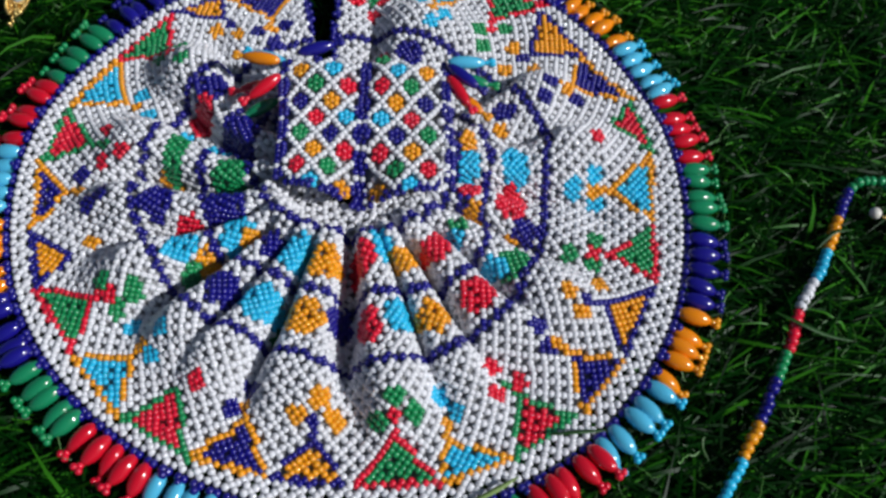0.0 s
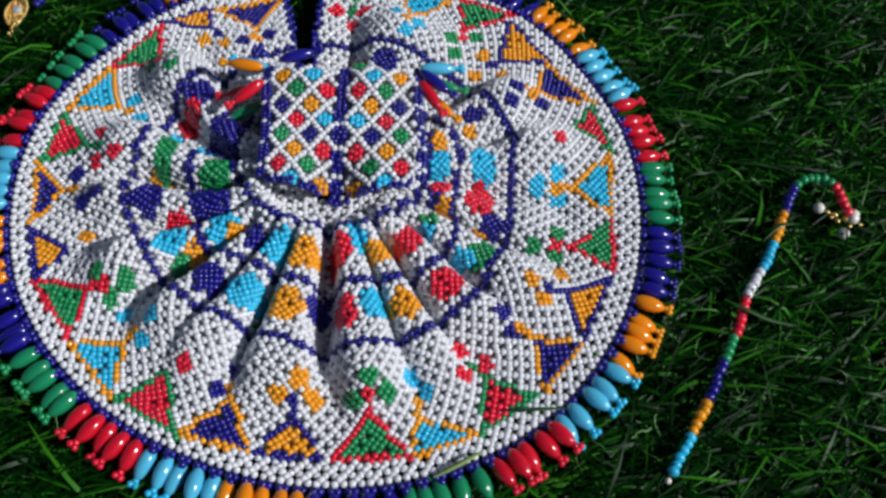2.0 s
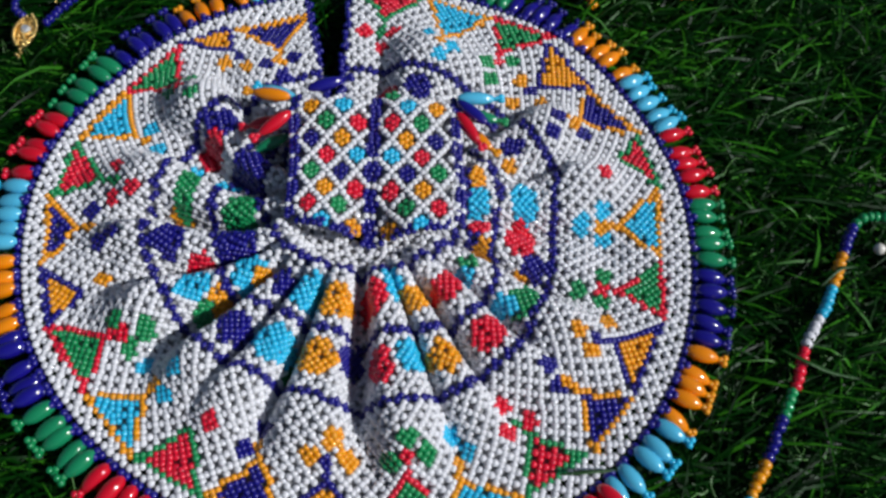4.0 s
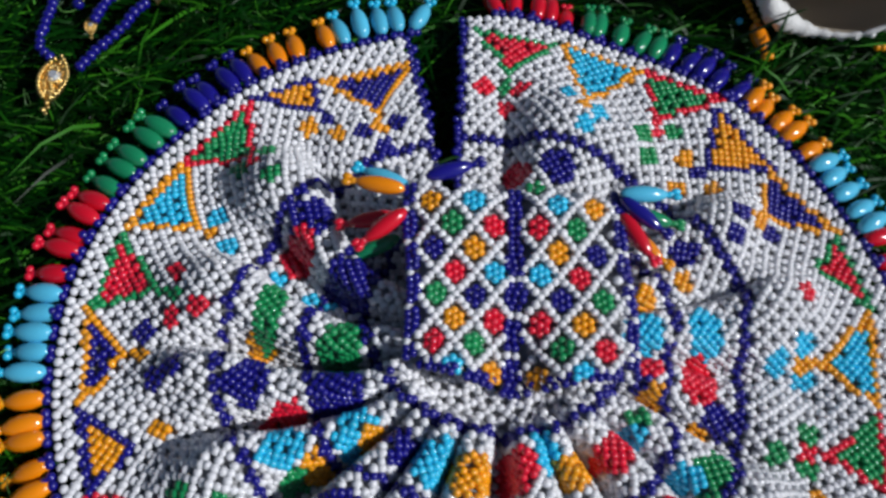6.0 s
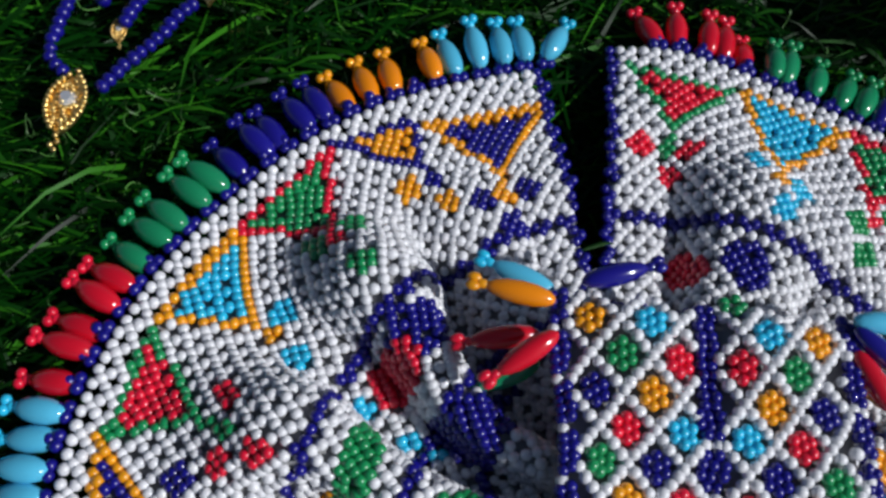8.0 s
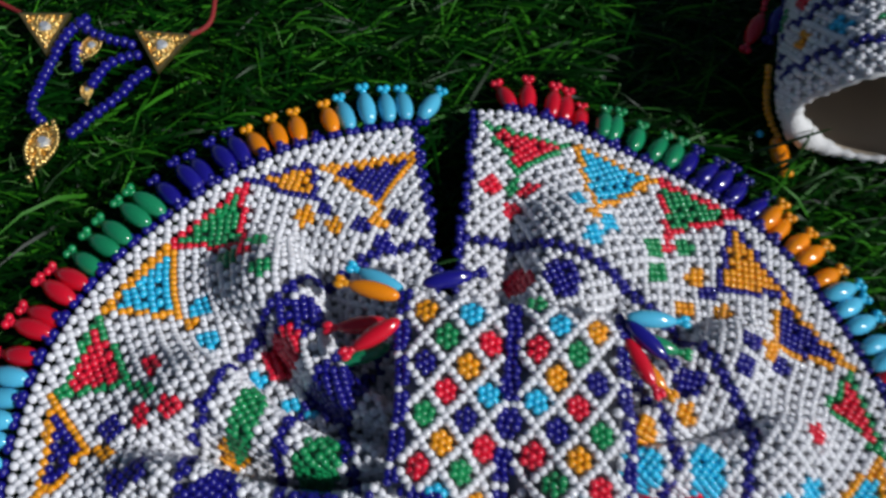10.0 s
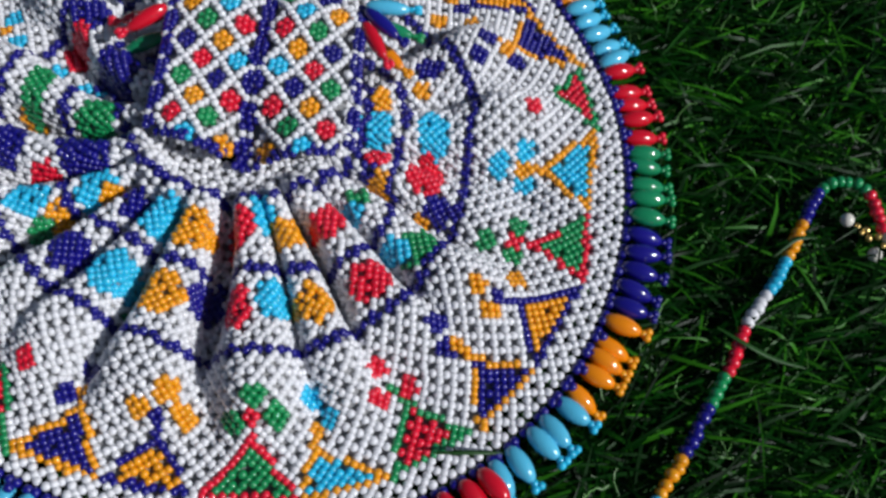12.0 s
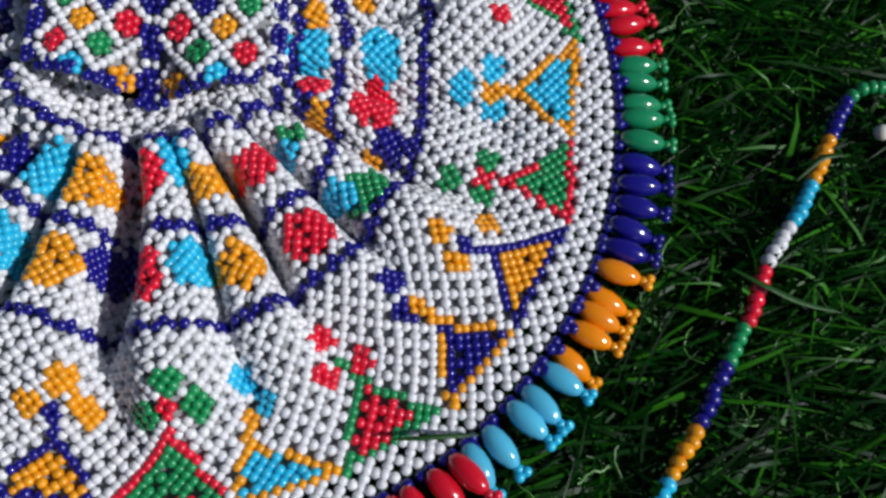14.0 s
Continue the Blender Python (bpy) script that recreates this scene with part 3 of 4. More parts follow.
def bodice():
    step, top = 7.25, 39.5
    white, blue, clusters = [], [], []
    foot = lambda x: -15.5 + 6.0 * (abs(x - 3.5) / 32) ** 1.5
    panels = ((-19.6, 11.4, 5.6, -25.0, 1.2), (15.8, 11.2, -5.6, 5.8, 34.2))
    for side, (x0, dx, shift, lo, hi) in enumerate(panels):
        half = dx / 2
        for j in range(-1, 9):
            for i in range(-2, 4):
                cx, cy = x0 + i * dx + (shift if j % 2 else 0), top - j * step
                # lattice bars of the cell: up-left and up-right from its lower corner
                for sx in (-1, 1):
                    for t in (0.0, 0.25, 0.5, 0.75):
                        if t == 0.0 and sx == 1:
                            continue
                        q = (cx + sx * half * t, cy - step + step * t)
                        if lo <= q[0] <= hi and foot(q[0]) + 1.5 < q[1] < 45:
                            white.append(q)
                if 0 <= j < 8 and i in (0, 1):
                    c = ROWS_OF_LOZENGES[j][2 * side + i]
                    ring = [(cx + 2.05 * math.sin(a), cy + 2.3 * math.cos(a)) for a in np.arange(6) * math.pi / 3]
                    clusters.append((c, [q for q in [(cx, cy)] + ring if q[1] > foot(q[0]) + 0.5]))
                elif lo + 1 < cx < hi - 1 and foot(cx) + 3 < cy < 43:
                    white.append((cx, cy))
    clusters.append(("green", [(9.5 + 2.2 * math.cos(a), 46.5 + 1.6 * math.sin(a)) for a in np.arange(5) * 1.25]))
    for row, y in enumerate(np.arange(44.8, foot(3) + 1, -2.05)):
        for x, inner in ((-27.0, 1), (36.0, -1)):
            if y > foot(x):
                (white if row % 5 == 4 else blue).append((x, y))
                if row % 5 < 4:
                    blue.append((x + inner * (2.1 if row % 5 in (1, 2) else 1.7), y + 0.9))
        wide = ((1.2, -1.2), (2.3, 0, -2.3), (2.3, 0, -2.3), (1.2, -1.2), ())[row % 5] if y < 24 else ((1.2, -1.2), (1.3, -1.2), (0.9, -1.3), (1.1, -1.1))[row % 4]
        for x in wide:
            blue.append((3.4 + x + 0.3 * math.sin(row * 2.1), y))
        if not wide:
            white.extend(((2.1, y), (4.7, y)))
    edging = []
    for x in np.arange(-23, 34, 2.2):
        if int((x + 23) / 2.2) % 5 != 4:
            edging += [(x, foot(x) + 0.2), (x + 1.0, foot(x + 1) + 2.1)]

    def laid(points, up=0.0):
        q = np.array(points, float)
        x, y = q[:, 0].copy(), q[:, 1].copy()
        q[:, 0] += 2.4 * smooth(y, 32, 2) * np.clip((x - 4) / 22, 0, 1) - 3.0 * smooth(y, 10, 40) * np.clip((3 - x) / 23, 0, 1)
        q[:, 1] += 1.8 * smooth(y, 20, 42)
        return np.c_[q, bodice_height(q[:, 0], q[:, 1]) + up + rng.normal(0, 0.15, len(q))] * MM + rng.normal(0, 0.1, (len(q), 3)) * MM

    body = part("bodice", bead_mesh("bodice", laid(white, 0.3), round_frames(len(white), 1.45), BEAD["white"]), dress, "white bead lattice bodice with coloured lozenges", "stuff")
    for c, q in clusters:
        if len(q) > 1:
            part("lozenge", bead_mesh("lozenge", laid(q), round_frames(len(q), 1.4), BEAD[c]), body, f"cluster of {c} beads", "stuff")
    part("placket", bead_mesh("placket", laid(blue, 0.5), round_frames(len(blue), 1.38), BEAD["blue"]), body, "navy blue bead placket and side edging", "stuff")
    part("waist_edging", bead_mesh("waist_edging", laid(edging), round_frames(len(edging), 1.38), BEAD["blue"]), body, "navy blue bead edging", "stuff")
    # cloth behind the lattice, wrapped down at the sides
    gx, gy = np.meshgrid(np.linspace(-25.5, 34.5, 56), np.linspace(-9.5, 46, 40))
    gz = bodice_height(gx, gy) - 2.0
    v = np.c_[gx.ravel(), gy.ravel(), gz.ravel()]
    i = np.arange(gx.size).reshape(gx.shape)
    f = np.c_[i[:-1, :-1].ravel(), i[:-1, 1:].ravel(), i[1:, 1:].ravel(), i[1:, :-1].ravel()]
    part("bodice_lining", mesh_from("bodice_lining", v * MM, f, [LINING]), body, "grey cloth lining")


bodice()

# drop beads at the sleeve ends: colour, x, y, z, tilt, turn
for c, x, y, z, ry, rz in (
    ("orange", -31, 43, 33, 2, 172), ("cyan", -30, 48.5, 25, 2, 160), ("red", -30, 35.5, 33, 12, 218), ("red", -33, 38, 25, 6, 192), ("green", -32, 32, 22, 14, 205),
    ("blue", -24, 49, 31, 0, 20), ("cyan", 36, 47, 31, 6, 5), ("green", 38, 43, 27, 6, -10), ("blue", 36, 45, 31, 10, -35), ("red", 36, 40, 30, 8, -55), ("orange", 39, 40, 21, 5, -40),
):
    drop(dress, c, pose(x * MM, y * MM, z * MM, 0, ry, rz) @ Matrix.Diagonal((1.22, 0.84, 0.84, 1)))

# the single beads of the net
me_single = bead_mesh("white_bead", np.zeros((1, 3)), np.eye(3)[None] * BEAD_R * MM, BEAD["white"])
for i in np.flatnonzero(single_):
    part("white_bead", me_single, net).matrix_local = Matrix.Translation(places_[i])


# ---- bead strings and loose things on the turf ----
SEED = {c: bead_mesh("bead", np.zeros((1, 3)), np.eye(3)[None] * np.array([[[1.0], [1.0], [0.86]]]), BEAD[c]) for c in BEAD}


def along(points, gap):
    """Places every gap mm along a smooth line through points (mm), with the direction at each."""
    q = np.array(points, float)
    t = np.arange(len(q))
    fine = np.linspace(0, len(q) - 1, 400)
    out = np.zeros((400, 3))
    for i in range(len(q) - 1):
        p0, p1, p2, p3 = q[max(i - 1, 0)], q[i], q[i + 1], q[min(i + 2, len(q) - 1)]
        m = (fine >= i) & (fine <= i + 1)
        u = (fine[m] - i)[:, None]
        out[m] = 0.5 * (2 * p1 + (p2 - p0) * u + (2 * p0 - 5 * p1 + 4 * p2 - p3) * u ** 2 + (3 * p1 - p0 - 3 * p2 + p3) * u ** 3)
    l = np.r_[0, np.cumsum(np.linalg.norm(np.diff(out, axis=0), axis=1))]
    s = np.arange(0, l[-1], gap)
    place = np.stack([np.interp(s, l, out[:, k]) for k in range(3)], 1)
    ahead = np.stack([np.interp(s + 0.3, l, out[:, k]) for k in range(3)], 1)
    back = np.stack([np.interp(s - 0.3, l, out[:, k]) for k in range(3)], 1)
    return place, unit(ahead - back)


def bead_at(parent, place, way, colour, radius, name="bead"):
    ob = part(name, SEED[colour], parent)
    turn = Vector(way).to_track_quat("Z", "Y").to_matrix().to_4x4()
    size = radius * MM * rng.normal(1, 0.05)
    ob.matrix_local = Matrix.Translation(Vector(place) * MM) @ turn @ Matrix.Diagonal((size, size, size, 1))
    return ob


def strand(parent, points, colour, gap=2.3, radius=1.5):
    place, way = along(points, gap)
    for p, w in zip(place, way):
        bead_at(parent, p + rng.normal(0, 0.12, 3), w, colour, radius)


def tube(points, radius, mat, name):
    """A thin cord through points (mm)."""
    cu = bpy.data.curves.new(name, "CURVE")
    cu.dimensions = "3D"
    cu.bevel_depth = radius * MM
    cu.bevel_resolution = 2
    place, _ = along(points, 1.5)
    sp = cu.splines.new("POLY")
    sp.points.add(len(place) - 1)
    for q, p in zip(sp.points, place):
        q.co = (*(Vector(p) * MM), 1)
    cu.materials.append(mat)
    return cu


# hooked string of beads with pearls
staff = thing("bead_string", "hooked string of multicoloured beads ending in pearls on turf", "bead string")
STAFF_LINE = [(133, -117, 5), (142, -102, 5), (150, -88, 5), (157, -74, 5), (164, -61, 5), (170, -46, 5), (179, -31, 5), (186, -18, 5), (192, -4, 5.5), (199, 8.5, 6), (206.5, 12.5, 6.5), (213.8, 10.5, 6.5), (217, 4, 6), (219, -4, 5)]
STAFF_STOPS = (("cyan", 17), ("orange", 33), ("blue", 49), ("green", 63.5), ("red", 80), ("white", 97), ("cyan", 112), ("orange", 127), ("blue", 142), ("green", 159.5), ("red", 200))
place, way = along(STAFF_LINE, 3.05)
place[:, 2] += 1.5
for i, (p, w) in enumerate(zip(place, way)):
    c = next(c for c, stop in STAFF_STOPS if i * 3.05 < stop)
    bead_at(staff, p + rng.normal(0, 0.2, 3), w, c, 2.3)
part("cord", tube(STAFF_LINE, 0.5, THREAD, "cord"), staff)
PEARL_MESH = bead_mesh("pearl", np.zeros((1, 3)), np.eye(3)[None] * MM, PEARL)
GOLD_MESH = bead_mesh("gold_bead", np.zeros((1, 3)), np.eye(3)[None] * MM, GOLD)
for x, y, z, r in ((207.5, -1.5, 6, 2.5), (221, -6.5, 6.5, 2.6), (222.5, -3.8, 5.5, 2.2), (216, -13.5, 5.5, 2.5)):
    part("pearl", PEARL_MESH, staff, "cream pearl").matrix_local = Matrix.Translation(Vector((x, y, z)) * MM) @ Matrix.Scale(r, 4)
for x, y, z, r in ((211, -3.5, 6, 1.0), (213.5, -5, 6.5, 1.3), (214, -8, 6.5, 1.2), (217.5, -7, 6.5, 1.4), (219, -10, 6, 1.0), (224, -9, 5.5, 0.9), (212, -6, 6, 0.9)):
    part("gold_bead", GOLD_MESH, staff, "small gilt bead").matrix_local = Matrix.Translation(Vector((x, y, z)) * MM) @ Matrix.Scale(r, 4)
part("knot_bead", PEARL_MESH, staff, "clear end knot").matrix_local = Matrix.Translation(Vector((131.5, -120, 4.5)) * MM) @ Matrix.Scale(1.3, 4)


def stone(parent, x, y, z, r):
    """A cut crystal in a claw ring."""
    bm = bmesh.new()
    bmesh.ops.create_cone(bm, cap_ends=True, segments=10, radius1=r, radius2=r * 0.55, depth=r * 0.7)
    me = bpy.data.meshes.new("rhinestone")
    bm.to_mesh(me)
    bm.free()
    me.materials.append(CRYSTAL)
    ob = part("rhinestone", me, parent, "clear cut rhinestone")
    ob.matrix_local = Matrix.Translation(Vector((x, y, z)) * MM) @ Matrix.Scale(MM, 4)
    claws = np.array([(math.cos(a), math.sin(a), 0) for a in np.arange(10) * 0.628]) * r * 1.08 + np.array((x, y, z - 0.3))
    part("claw_ring", bead_mesh("claw_ring", claws * MM, np.repeat(np.eye(3)[None] * 0.5 * MM, 10, 0), GOLD), parent, "gilt claw ring", "stuff")


def gilt_triangle(parent, corners, z=8.5):
    """A cast triangle with a beaded rim and a grainy face."""
    q = np.array(corners, float)
    mid = q.mean(0)
    bm = bmesh.new()
    low = [bm.verts.new((*c, z - 1.5)) for c in q]
    rim = [bm.verts.new((*c, z)) for c in q]
    face = [bm.verts.new((*(mid + (c - mid) * 0.82), z + 0.1)) for c in q]
    well = [bm.verts.new((*(mid + (c - mid) * 0.76), z - 0.5)) for c in q]
    bm.faces.new(low)
    for a, b in ((low, rim), (rim, face), (face, well)):
        for i in range(3):
            bm.faces.new((a[i], a[(i + 1) % 3], b[(i + 1) % 3], b[i]))
    bm.faces.new(well)
    bmesh.ops.recalc_face_normals(bm, faces=bm.faces)
    bmesh.ops.scale(bm, vec=(MM, MM, MM), verts=bm.verts)
    me = bpy.data.meshes.new("gilt_triangle")
    bm.to_mesh(me)
    bm.free()
    me.materials.append(GOLD)
    ob = part("gilt_triangle", me, parent, "gold-plated triangle link")
    grains = []
    for _ in range(130):
        a, b = sorted(rng.random(2))
        w = q[0] * a + q[1] * (b - a) + q[2] * (1 - b)
        w = mid + (w - mid) * 0.74
        grains.append((*w, z - 0.35))
    part("grained_face", bead_mesh("grained_face", np.array(grains) * MM, np.eye(3)[None] * rng.uniform(0.45, 0.85, (130, 1, 1)) * MM, GOLD), ob, kind="stuff")
    stone(ob, mid[0], mid[1], z + 0.4, 2.6)


necklace = thing("bead_necklace", "blue bead necklace with gold triangles and rhinestones on turf", "necklace")
gilt_triangle(necklace, ((-180.5, 145), (-162.5, 148), (-165.5, 128.5)))
gilt_triangle(necklace, ((-138.5, 144.5), (-118, 146), (-126, 127.5)))
strand(necklace, [(-157, 147, 8), (-159.5, 143, 8), (-162.3, 135.5, 7.5), (-163.4, 125.8, 7), (-164.1, 116.4, 7), (-164.2, 107.4, 7), (-160.5, 102.8, 7), (-157, 101, 7)], "blue", 2.85, 2.05)
strand(necklace, [(-148, 98.6, 7), (-143.2, 107.2, 7), (-137.4, 115.3, 7), (-133.1, 123.4, 8), (-129, 128.5, 8)], "blue", 2.85, 2.05)
strand(necklace, [(-147, 119.5, 7), (-145.9, 123.5, 7.5), (-143.4, 128.6, 8), (-139, 131.9, 8), (-133, 134.2, 8.5)], "blue", 2.85, 2.05)
strand(necklace, [(-157, 143, 9.5), (-152.9, 140.8, 8.5), (-145.8, 139.2, 8), (-138, 138, 8)], "blue", 2.85, 2.05)
strand(necklace, [(-157, 135, 6.5), (-155, 126, 6)], "blue", 2.85, 2.05)


def gilt_leaf(parent, x, y, turn, size):
    """A cast leaf: two curled lobes, a stem ball and a tail of grains."""
    n, m = 14, 7
    u, v = np.meshgrid(np.linspace(0, 1, n), np.linspace(-1, 1, m), indexing="ij")
    half = np.sin(np.pi * u) ** 0.7 * 4.6
    px = v * half
    py = (u - 0.5) * 18
    pz = 5.5 + 1.4 * np.abs(v) ** 2 * np.sin(np.pi * u) + 0.4 * np.cos(v * 9)
    top = np.stack([px, py, pz], -1).reshape(-1, 3)
    low = top - np.array((0, 0, 1.2))
    i = np.arange(n * m).reshape(n, m)
    f = np.c_[i[:-1, :-1].ravel(), i[1:, :-1].ravel(), i[1:, 1:].ravel(), i[:-1, 1:].ravel()]
    ring = np.r_[i[0, :], i[1:, -1], i[-1, -2::-1], i[-2:0:-1, 0]]
    k = n * m
    wall = np.array([[ring[j], ring[(j + 1) % len(ring)], ring[(j + 1) % len(ring)] + k, ring[j] + k] for j in range(len(ring))])
    ob = part("gilt_leaf", mesh_from("gilt_leaf", np.r_[top, low] * size * MM, np.r_[f, f[:, ::-1] + k, wall], [GOLD]), parent, "gold-plated leaf pendant")
    ob.matrix_local = pose(x * MM, y * MM, 2.5 * MM, 0, 0, turn)
    rim = np.array([(s * math.sin(math.pi * t) ** 0.7 * 4.7, (t - 0.5) * 18, 7) for t in np.linspace(0.06, 0.94, 12) for s in (-1, 1)] + [(0, 10, 6), (0, -9.5, 5.5), (0.8, -11, 5.2), (-0.6, -12.2, 5.2), (0.5, -13.2, 5)]) * size
    veins = np.array([(rng.uniform(-0.75, 0.75) * math.sin(math.pi * t) ** 0.7 * 4.6, (t - 0.5) * 18, 6.2) for t in rng.uniform(0.1, 0.9, 46)]) * size
    rim = np.r_[rim, veins]
    part("gilt_grain_rim", bead_mesh("gilt_grain_rim", rim * MM, np.repeat(np.eye(3)[None] * 0.85 * size * MM, len(rim), 0), GOLD), ob, kind="stuff")
    stone(ob, 0, 1.0 * size, 7.2 * size, 2.6 * size)


gilt_leaf(necklace, -155, 91.5, -3, 1.0)
gilt_leaf(necklace, -152.2, 135.7, -14, 0.66)
gilt_leaf(necklace, -148.8, 118, 12, 0.42)
part("tie_cord", tube([(-119, 146, 8), (-115.5, 149, 8), (-113.2, 153, 8.5), (-113.5, 160, 8.5), (-116, 175, 8)], 0.9, RED_THREAD, "tie_cord"), necklace, "dark red tie cord")
part("tie_cord", tube([(-180, 146, 7), (-186, 149, 6), (-196, 153, 6)], 0.9, RED_THREAD, "tie_cord"), necklace, "dark red tie cord")


# ---- beaded cap lying on its side ----
CAP = pose(0.1185, 0.1335, 0.031, 0, 0, -6)
cap = thing("beaded_hat", "white beaded doll hat with blue zigzag band lying open", "cap")
cap.matrix_world = CAP


def cap_shape(v, a):
    """Radius in mm at depth v behind the opening and angle a."""
    return 29.5 + 1.2 * np.sin(2 * a + 0.6) + 1.0 * np.sin(3 * a + 1.9) - 3.5 * smooth(v, 30, 70) - (4.0 - 3.2 * np.clip(np.sin(a + 0.35), 0, 1)) * (1 - smooth(v, -1, 7)) * (1 + 0.25 * np.sin(a * 3 + 0.5)) + 1.8 * np.exp(-((a - 1.2) / 0.35) ** 2) * (1 - smooth(v, 0, 25))


def cap_point(v, a, less=0.0):
    r = cap_shape(v, a) - less
    return np.stack([r * np.cos(a), v + 3.0 * np.sin(a * 2 + 0.5) + 1.5 * np.cos(a), r * np.sin(a) * 0.97], -1)


def cap_build():
    vs = np.arange(0, 66, 1.53)
    count = 60
    place, colour = [], []
    for m, v in enumerate(vs):
        k = np.arange(count)
        k = k + 0.5 if m % 2 else k[(k + m // 2) % 2 == 0]
        a = k / count * 2 * np.pi
        place.append(cap_point(v, a) + rng.normal(0, 0.18, (len(a), 3)))
        c = np.full(len(a), "white", dtype="U8")
        wave = 8.5 + 2.2 * (2 * np.abs((a * 12 / (2 * np.pi)) % 1 - 0.5))
        c[np.abs(v - wave) < 1.7] = "blue"
        cell = (a * 12 / (2 * np.pi)) % 1 - 0.5
        n = np.floor(a * 12 / (2 * np.pi)).astype(int)
        on = (np.abs(cell) / 0.32 + np.abs(v - 19) / 5.0) < 1
        c[on] = np.array(("orange", "blue", "red", "green", "cyan"))[n[on] % 5]
        c[np.abs(v - 29 - 2.2 * (2 * np.abs(cell))) < 1.5] = "blue"
        on = (np.abs(cell) / 0.32 + np.abs(v - 40) / 6.0) < 1
        c[on] = np.array(("red", "green", "orange", "cyan", "blue"))[n[on] % 5]
        colour.append(c)
    p, c = np.concatenate(place), np.concatenate(colour)
    for name in BEAD:
        pick = c == name
        if pick.any():
            part("bead_net", bead_mesh("bead_net", p[pick] * MM, round_frames(pick.sum(), 1.36), BEAD[name]), cap, f"{name} seed beads of the cap", "stuff")
    n, m = 64, 22
    a, v = np.meshgrid(np.linspace(0, 2 * np.pi, n, endpoint=False), np.linspace(-0.5, 66, m), indexing="ij")
    rows = [cap_point(v, a, 1.4), cap_point(v + 0.0, a, 2.6)]
    i = np.arange(n * m).reshape(n, m)
    j = np.roll(i, -1, 0)
    f = np.c_[i[:, :-1].ravel(), j[:, :-1].ravel(), j[:, 1:].ravel(), i[:, 1:].ravel()]
    part("outer_cloth", mesh_from("outer_cloth", rows[0].reshape(-1, 3) * MM, f, [WHITE_CLOTH]), cap, "white backing cloth")
    inner = rows[1].reshape(-1, 3)
    end = len(inner)
    back = np.array([[i[k, -1], i[(k + 1) % n, -1], end, end] for k in range(n)])
    me = bpy.data.meshes.new("inner_cloth")
    me.from_pydata([tuple(x) for x in np.r_[inner, [[0, 66, 0]]] * MM], [], [tuple(x) for x in f[:, ::-1]] + [tuple(x[:3]) for x in back])
    me.materials.append(CAP_LINING)
    for poly in me.polygons:
        poly.use_smooth = True
    part("inner_cloth", me, cap, "dull beige inner lining")
    # rolled white hem round the opening
    t = np.linspace(0, 2 * np.pi, 9)[:-1]
    a = np.linspace(0, 2 * np.pi, 90, endpoint=False)
    core = cap_point(np.full(90, -0.6), a, 2.0)
    out = unit(np.c_[core[:, 0], np.zeros(90), core[:, 2]])
    fat = 1.0 + 3.6 * np.exp(-((a - 3.95) / 0.55) ** 2) + 0.3 * np.sin(a * 23 + np.sin(a * 5)) + 0.25 * np.sin(a * 37 + 1) * (1 + 2 * np.exp(-((a - 3.7) / 0.6) ** 2))
    ring = core[:, None] + fat[:, None, None] * (np.cos(t)[None, :, None] * out[:, None] + np.sin(t)[None, :, None] * np.array((0, 1.0, 0)))
    i = np.arange(90 * 8).reshape(90, 8)
    j, k2, l = np.roll(i, -1, 0), np.roll(i, -1, 1), np.roll(np.roll(i, -1, 0), -1, 1)
    f = np.c_[i.ravel(), j.ravel(), l.ravel(), k2.ravel()]
    part("rolled_hem", mesh_from("rolled_hem", ring.reshape(-1, 3) * MM, f, [WHITE_CLOTH]), cap, "rolled white cloth hem")


WHITE_CLOTH = material("white_cotton", (0.72, 0.72, 0.72), 0.9, vary=0.1, grain=0.8, grain_size=1800)
cap_build()

ties = thing("bead_tie", "orange bead string hanging beside the beaded cap", "bead string")
strand(ties, [(149, 175, 54), (150, 160, 49), (152, 149.5, 40), (154, 140, 27), (153, 135, 15), (149.5, 131, 9), (145.5, 129.4, 7), (140, 130.5, 5.5)], "orange", 2.35, 1.65)
loops = thing("bead_loops", "loose sky blue, red and green bead strings on turf", "bead string")
strand(loops, [(160, 151, 7), (170, 149, 6), (182, 151, 6), (184, 160, 8), (176, 172, 12), (170, 190, 14)], "cyan", 2.2, 1.5)
strand(loops, [(163, 158, 6), (172, 158, 6), (178, 163, 7), (176, 168, 8), (168, 167, 8)], "red", 2.2, 1.4)
strand(loops, [(180, 155, 5), (190, 163, 6), (190, 175, 8), (182, 190, 10)], "green", 2.2, 1.4)
strand(loops, [(163, 164, 6), (170, 164, 6), (173, 172, 7), (166, 178, 8)], "blue", 2.2, 1.4)

tassel = thing("red_tassel", "red bead string with barrel bead beside the cap", "bead tassel")
drop(tassel, "red", pose(0.0895, 0.187, 0.014, 0, 25, 250))
strand(tassel, [(90, 188, 14), (92, 198, 18), (96, 212, 22)], "red", 2.0, 1.3)
tassel_b = thing("blue_tassel", "navy bead string with barrel bead in the cap's shade", "bead tassel")
drop(tassel_b, "blue", pose(0.0975, 0.191, 0.016, 0, 25, 250))
strand(tassel_b, [(98, 192, 16), (99.5, 204, 20), (101, 216, 24)], "blue", 2.0, 1.3)
tassel_c = thing("orange_tassel", "orange bead drop lying against the cap's hem", "bead tassel")
drop(tassel_c, "orange", pose(0.0945, 0.136, 0.007, 0, 5, 285))
strand(tassel_c, [(95, 137, 8), (92.5, 142, 9), (91, 150, 10), (92, 165, 12)], "orange", 2.2, 1.4)
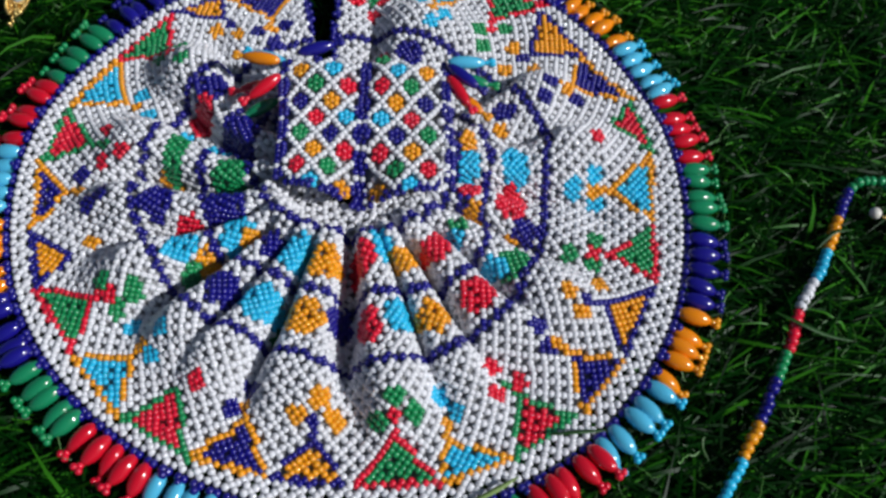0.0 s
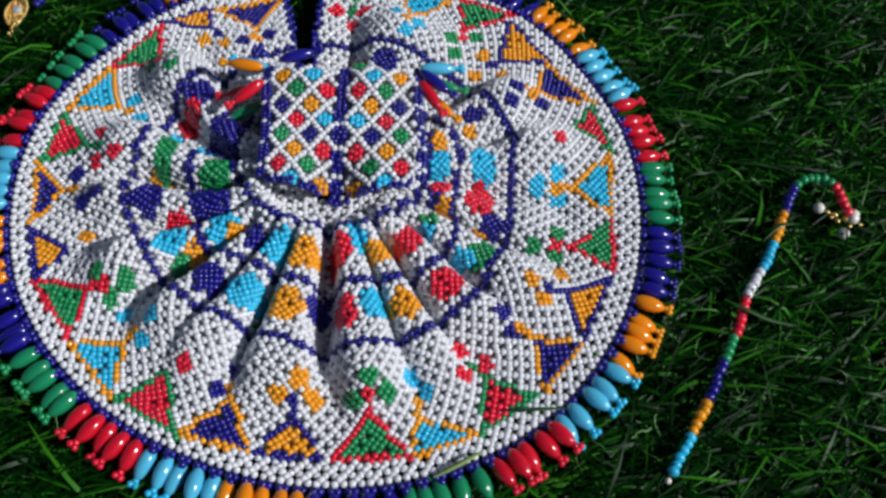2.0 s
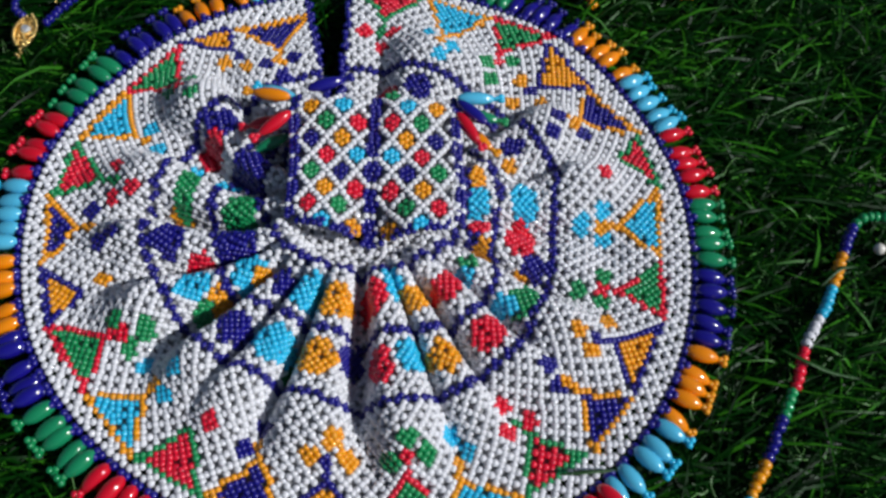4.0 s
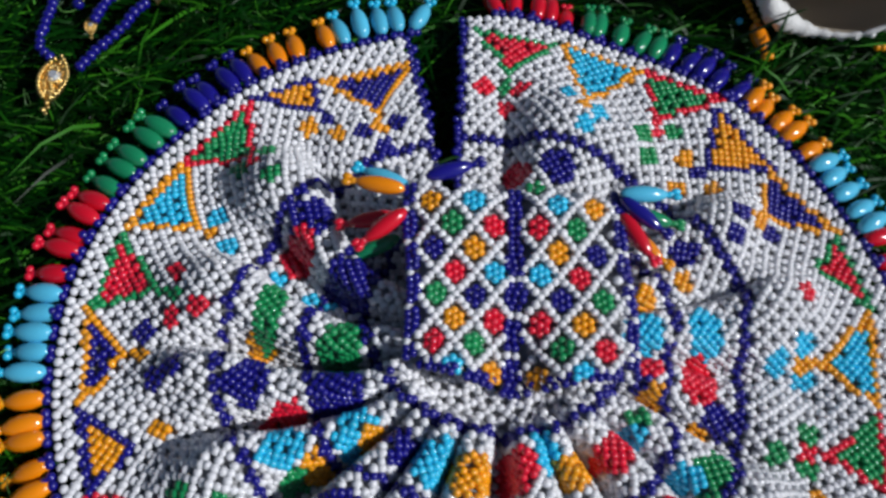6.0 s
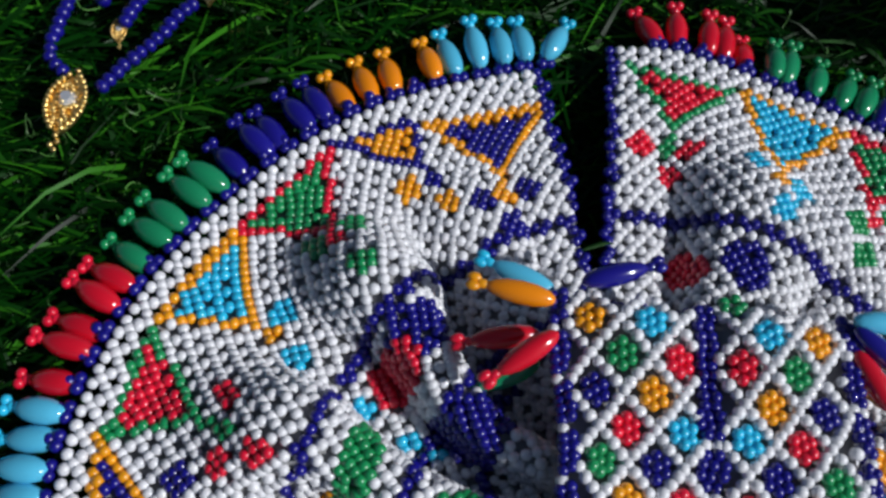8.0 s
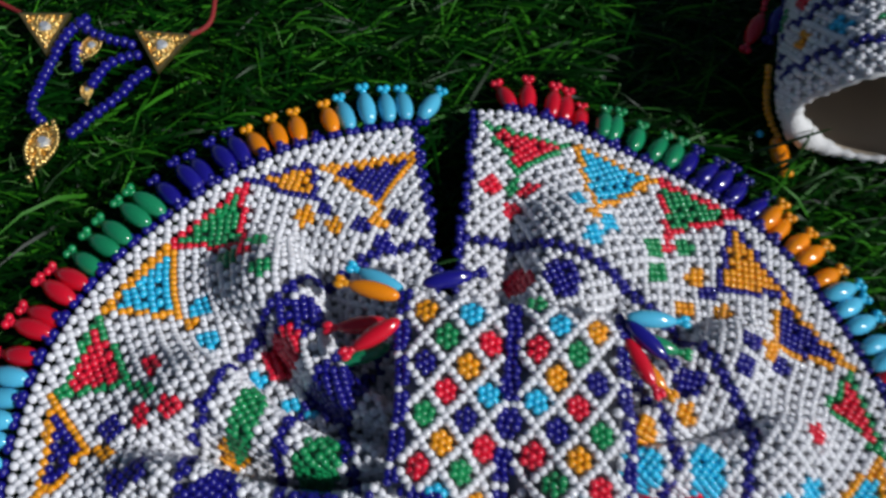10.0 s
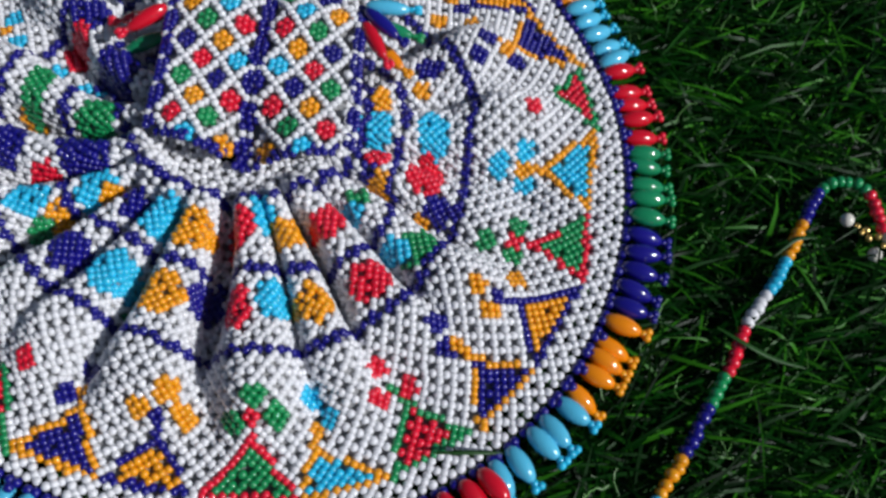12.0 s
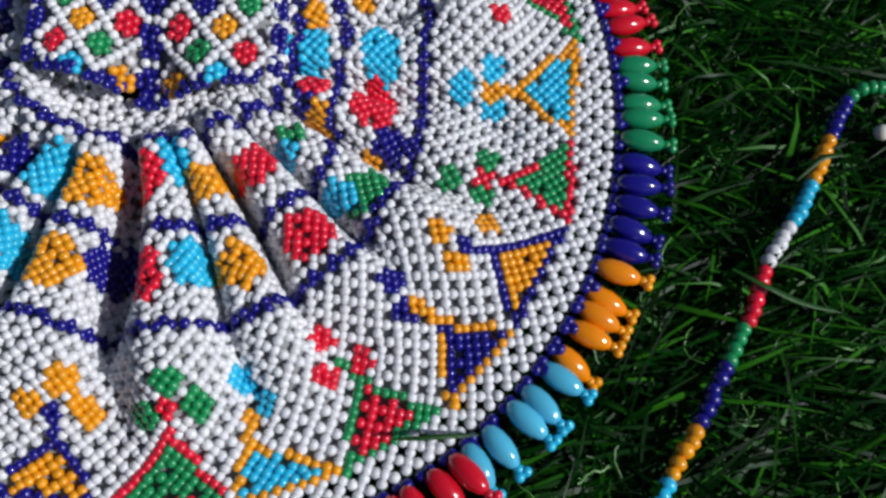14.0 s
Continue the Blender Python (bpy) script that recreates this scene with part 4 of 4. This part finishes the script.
bead_at(tassel_c, (89.5, 138, 6), (1, 0, 0), "cyan", 1.6)


# ---- loose blades lying on the hem and the string ----
STRAW = material("pale_dry_blade", (0.2, 0.3, 0.09), 0.6, vary=0.2, grain=0.4, grain_size=1500)
LEAF = material("fresh_blade", (0.012, 0.07, 0.006), 0.5, vary=0.2, grain=0.3, grain_size=1500)


def loose_blade(points, half, mat, label):
    """A folded blade with a keel along its middle."""
    place, way = along(points, 1.2)
    side = unit(np.cross(way, np.array((0.0, 0.0, 1.0))))
    n = len(place)
    taper = half * np.sin(np.pi * np.clip(np.linspace(0.06, 0.99, n), 0, 1)) ** 0.6
    rows = [place - side * taper[:, None] + (0, 0, 0.35), place, place + side * taper[:, None] + (0, 0, 0.35), place - (0, 0, 0.25)]
    v = np.stack(rows, 1).reshape(-1, 3)
    f = []
    for i in range(n - 1):
        a, b = 4 * i, 4 * (i + 1)
        f += [[a, a + 1, b + 1, b], [a + 1, a + 2, b + 2, b + 1], [a + 2, a + 3, b + 3, b + 2], [a + 3, a, b, b + 3]]
    return thing("loose_blade", label, "grass blade", mesh_from("loose_blade", v * MM, np.array(f), [mat]))


loose_blade([(46, -122.5, 10), (55, -118, 11.5), (64, -112.5, 11)], 1.0, STRAW, "pale dry grass blade lying across the beaded hem")
loose_blade([(74, -98, 11.5), (84, -97, 12), (96, -95, 9)], 0.7, LEAF, "dark green blade crossing the beaded hem")
loose_blade([(160, -48, 9), (168, -53, 10.5), (178, -56, 8), (190, -57, 5)], 0.8, LEAF, "dark green blade lying over the bead string")
loose_blade([(180, -20, 8), (187, -14, 10.8), (196, -11, 8)], 0.8, LEAF, "dark green blade lying over the bead string")
loose_blade([(-21, 66, 10), (-16, 68, 11), (-12, 68.5, 11)], 0.6, LEAF, "short green blade caught in the dress slit")
for points in (
    [(86, 122, 0), (95, 124, 9), (105, 128, 15)], [(84, 131, 0), (93, 130, 11), (103, 131, 19), (109, 133, 21)], [(92, 120, 0), (99, 125, 12), (101, 130, 24)],
    [(112, 119, 0), (118, 123, 7), (127, 125, 6)], [(128, 120, 0), (124, 124, 6), (116, 127, 5)], [(98, 117, 0), (108, 121, 8), (116, 126, 9)],
):
    loose_blade(points, 0.75, LEAF, "green turf blade leaning over the cap's hem")
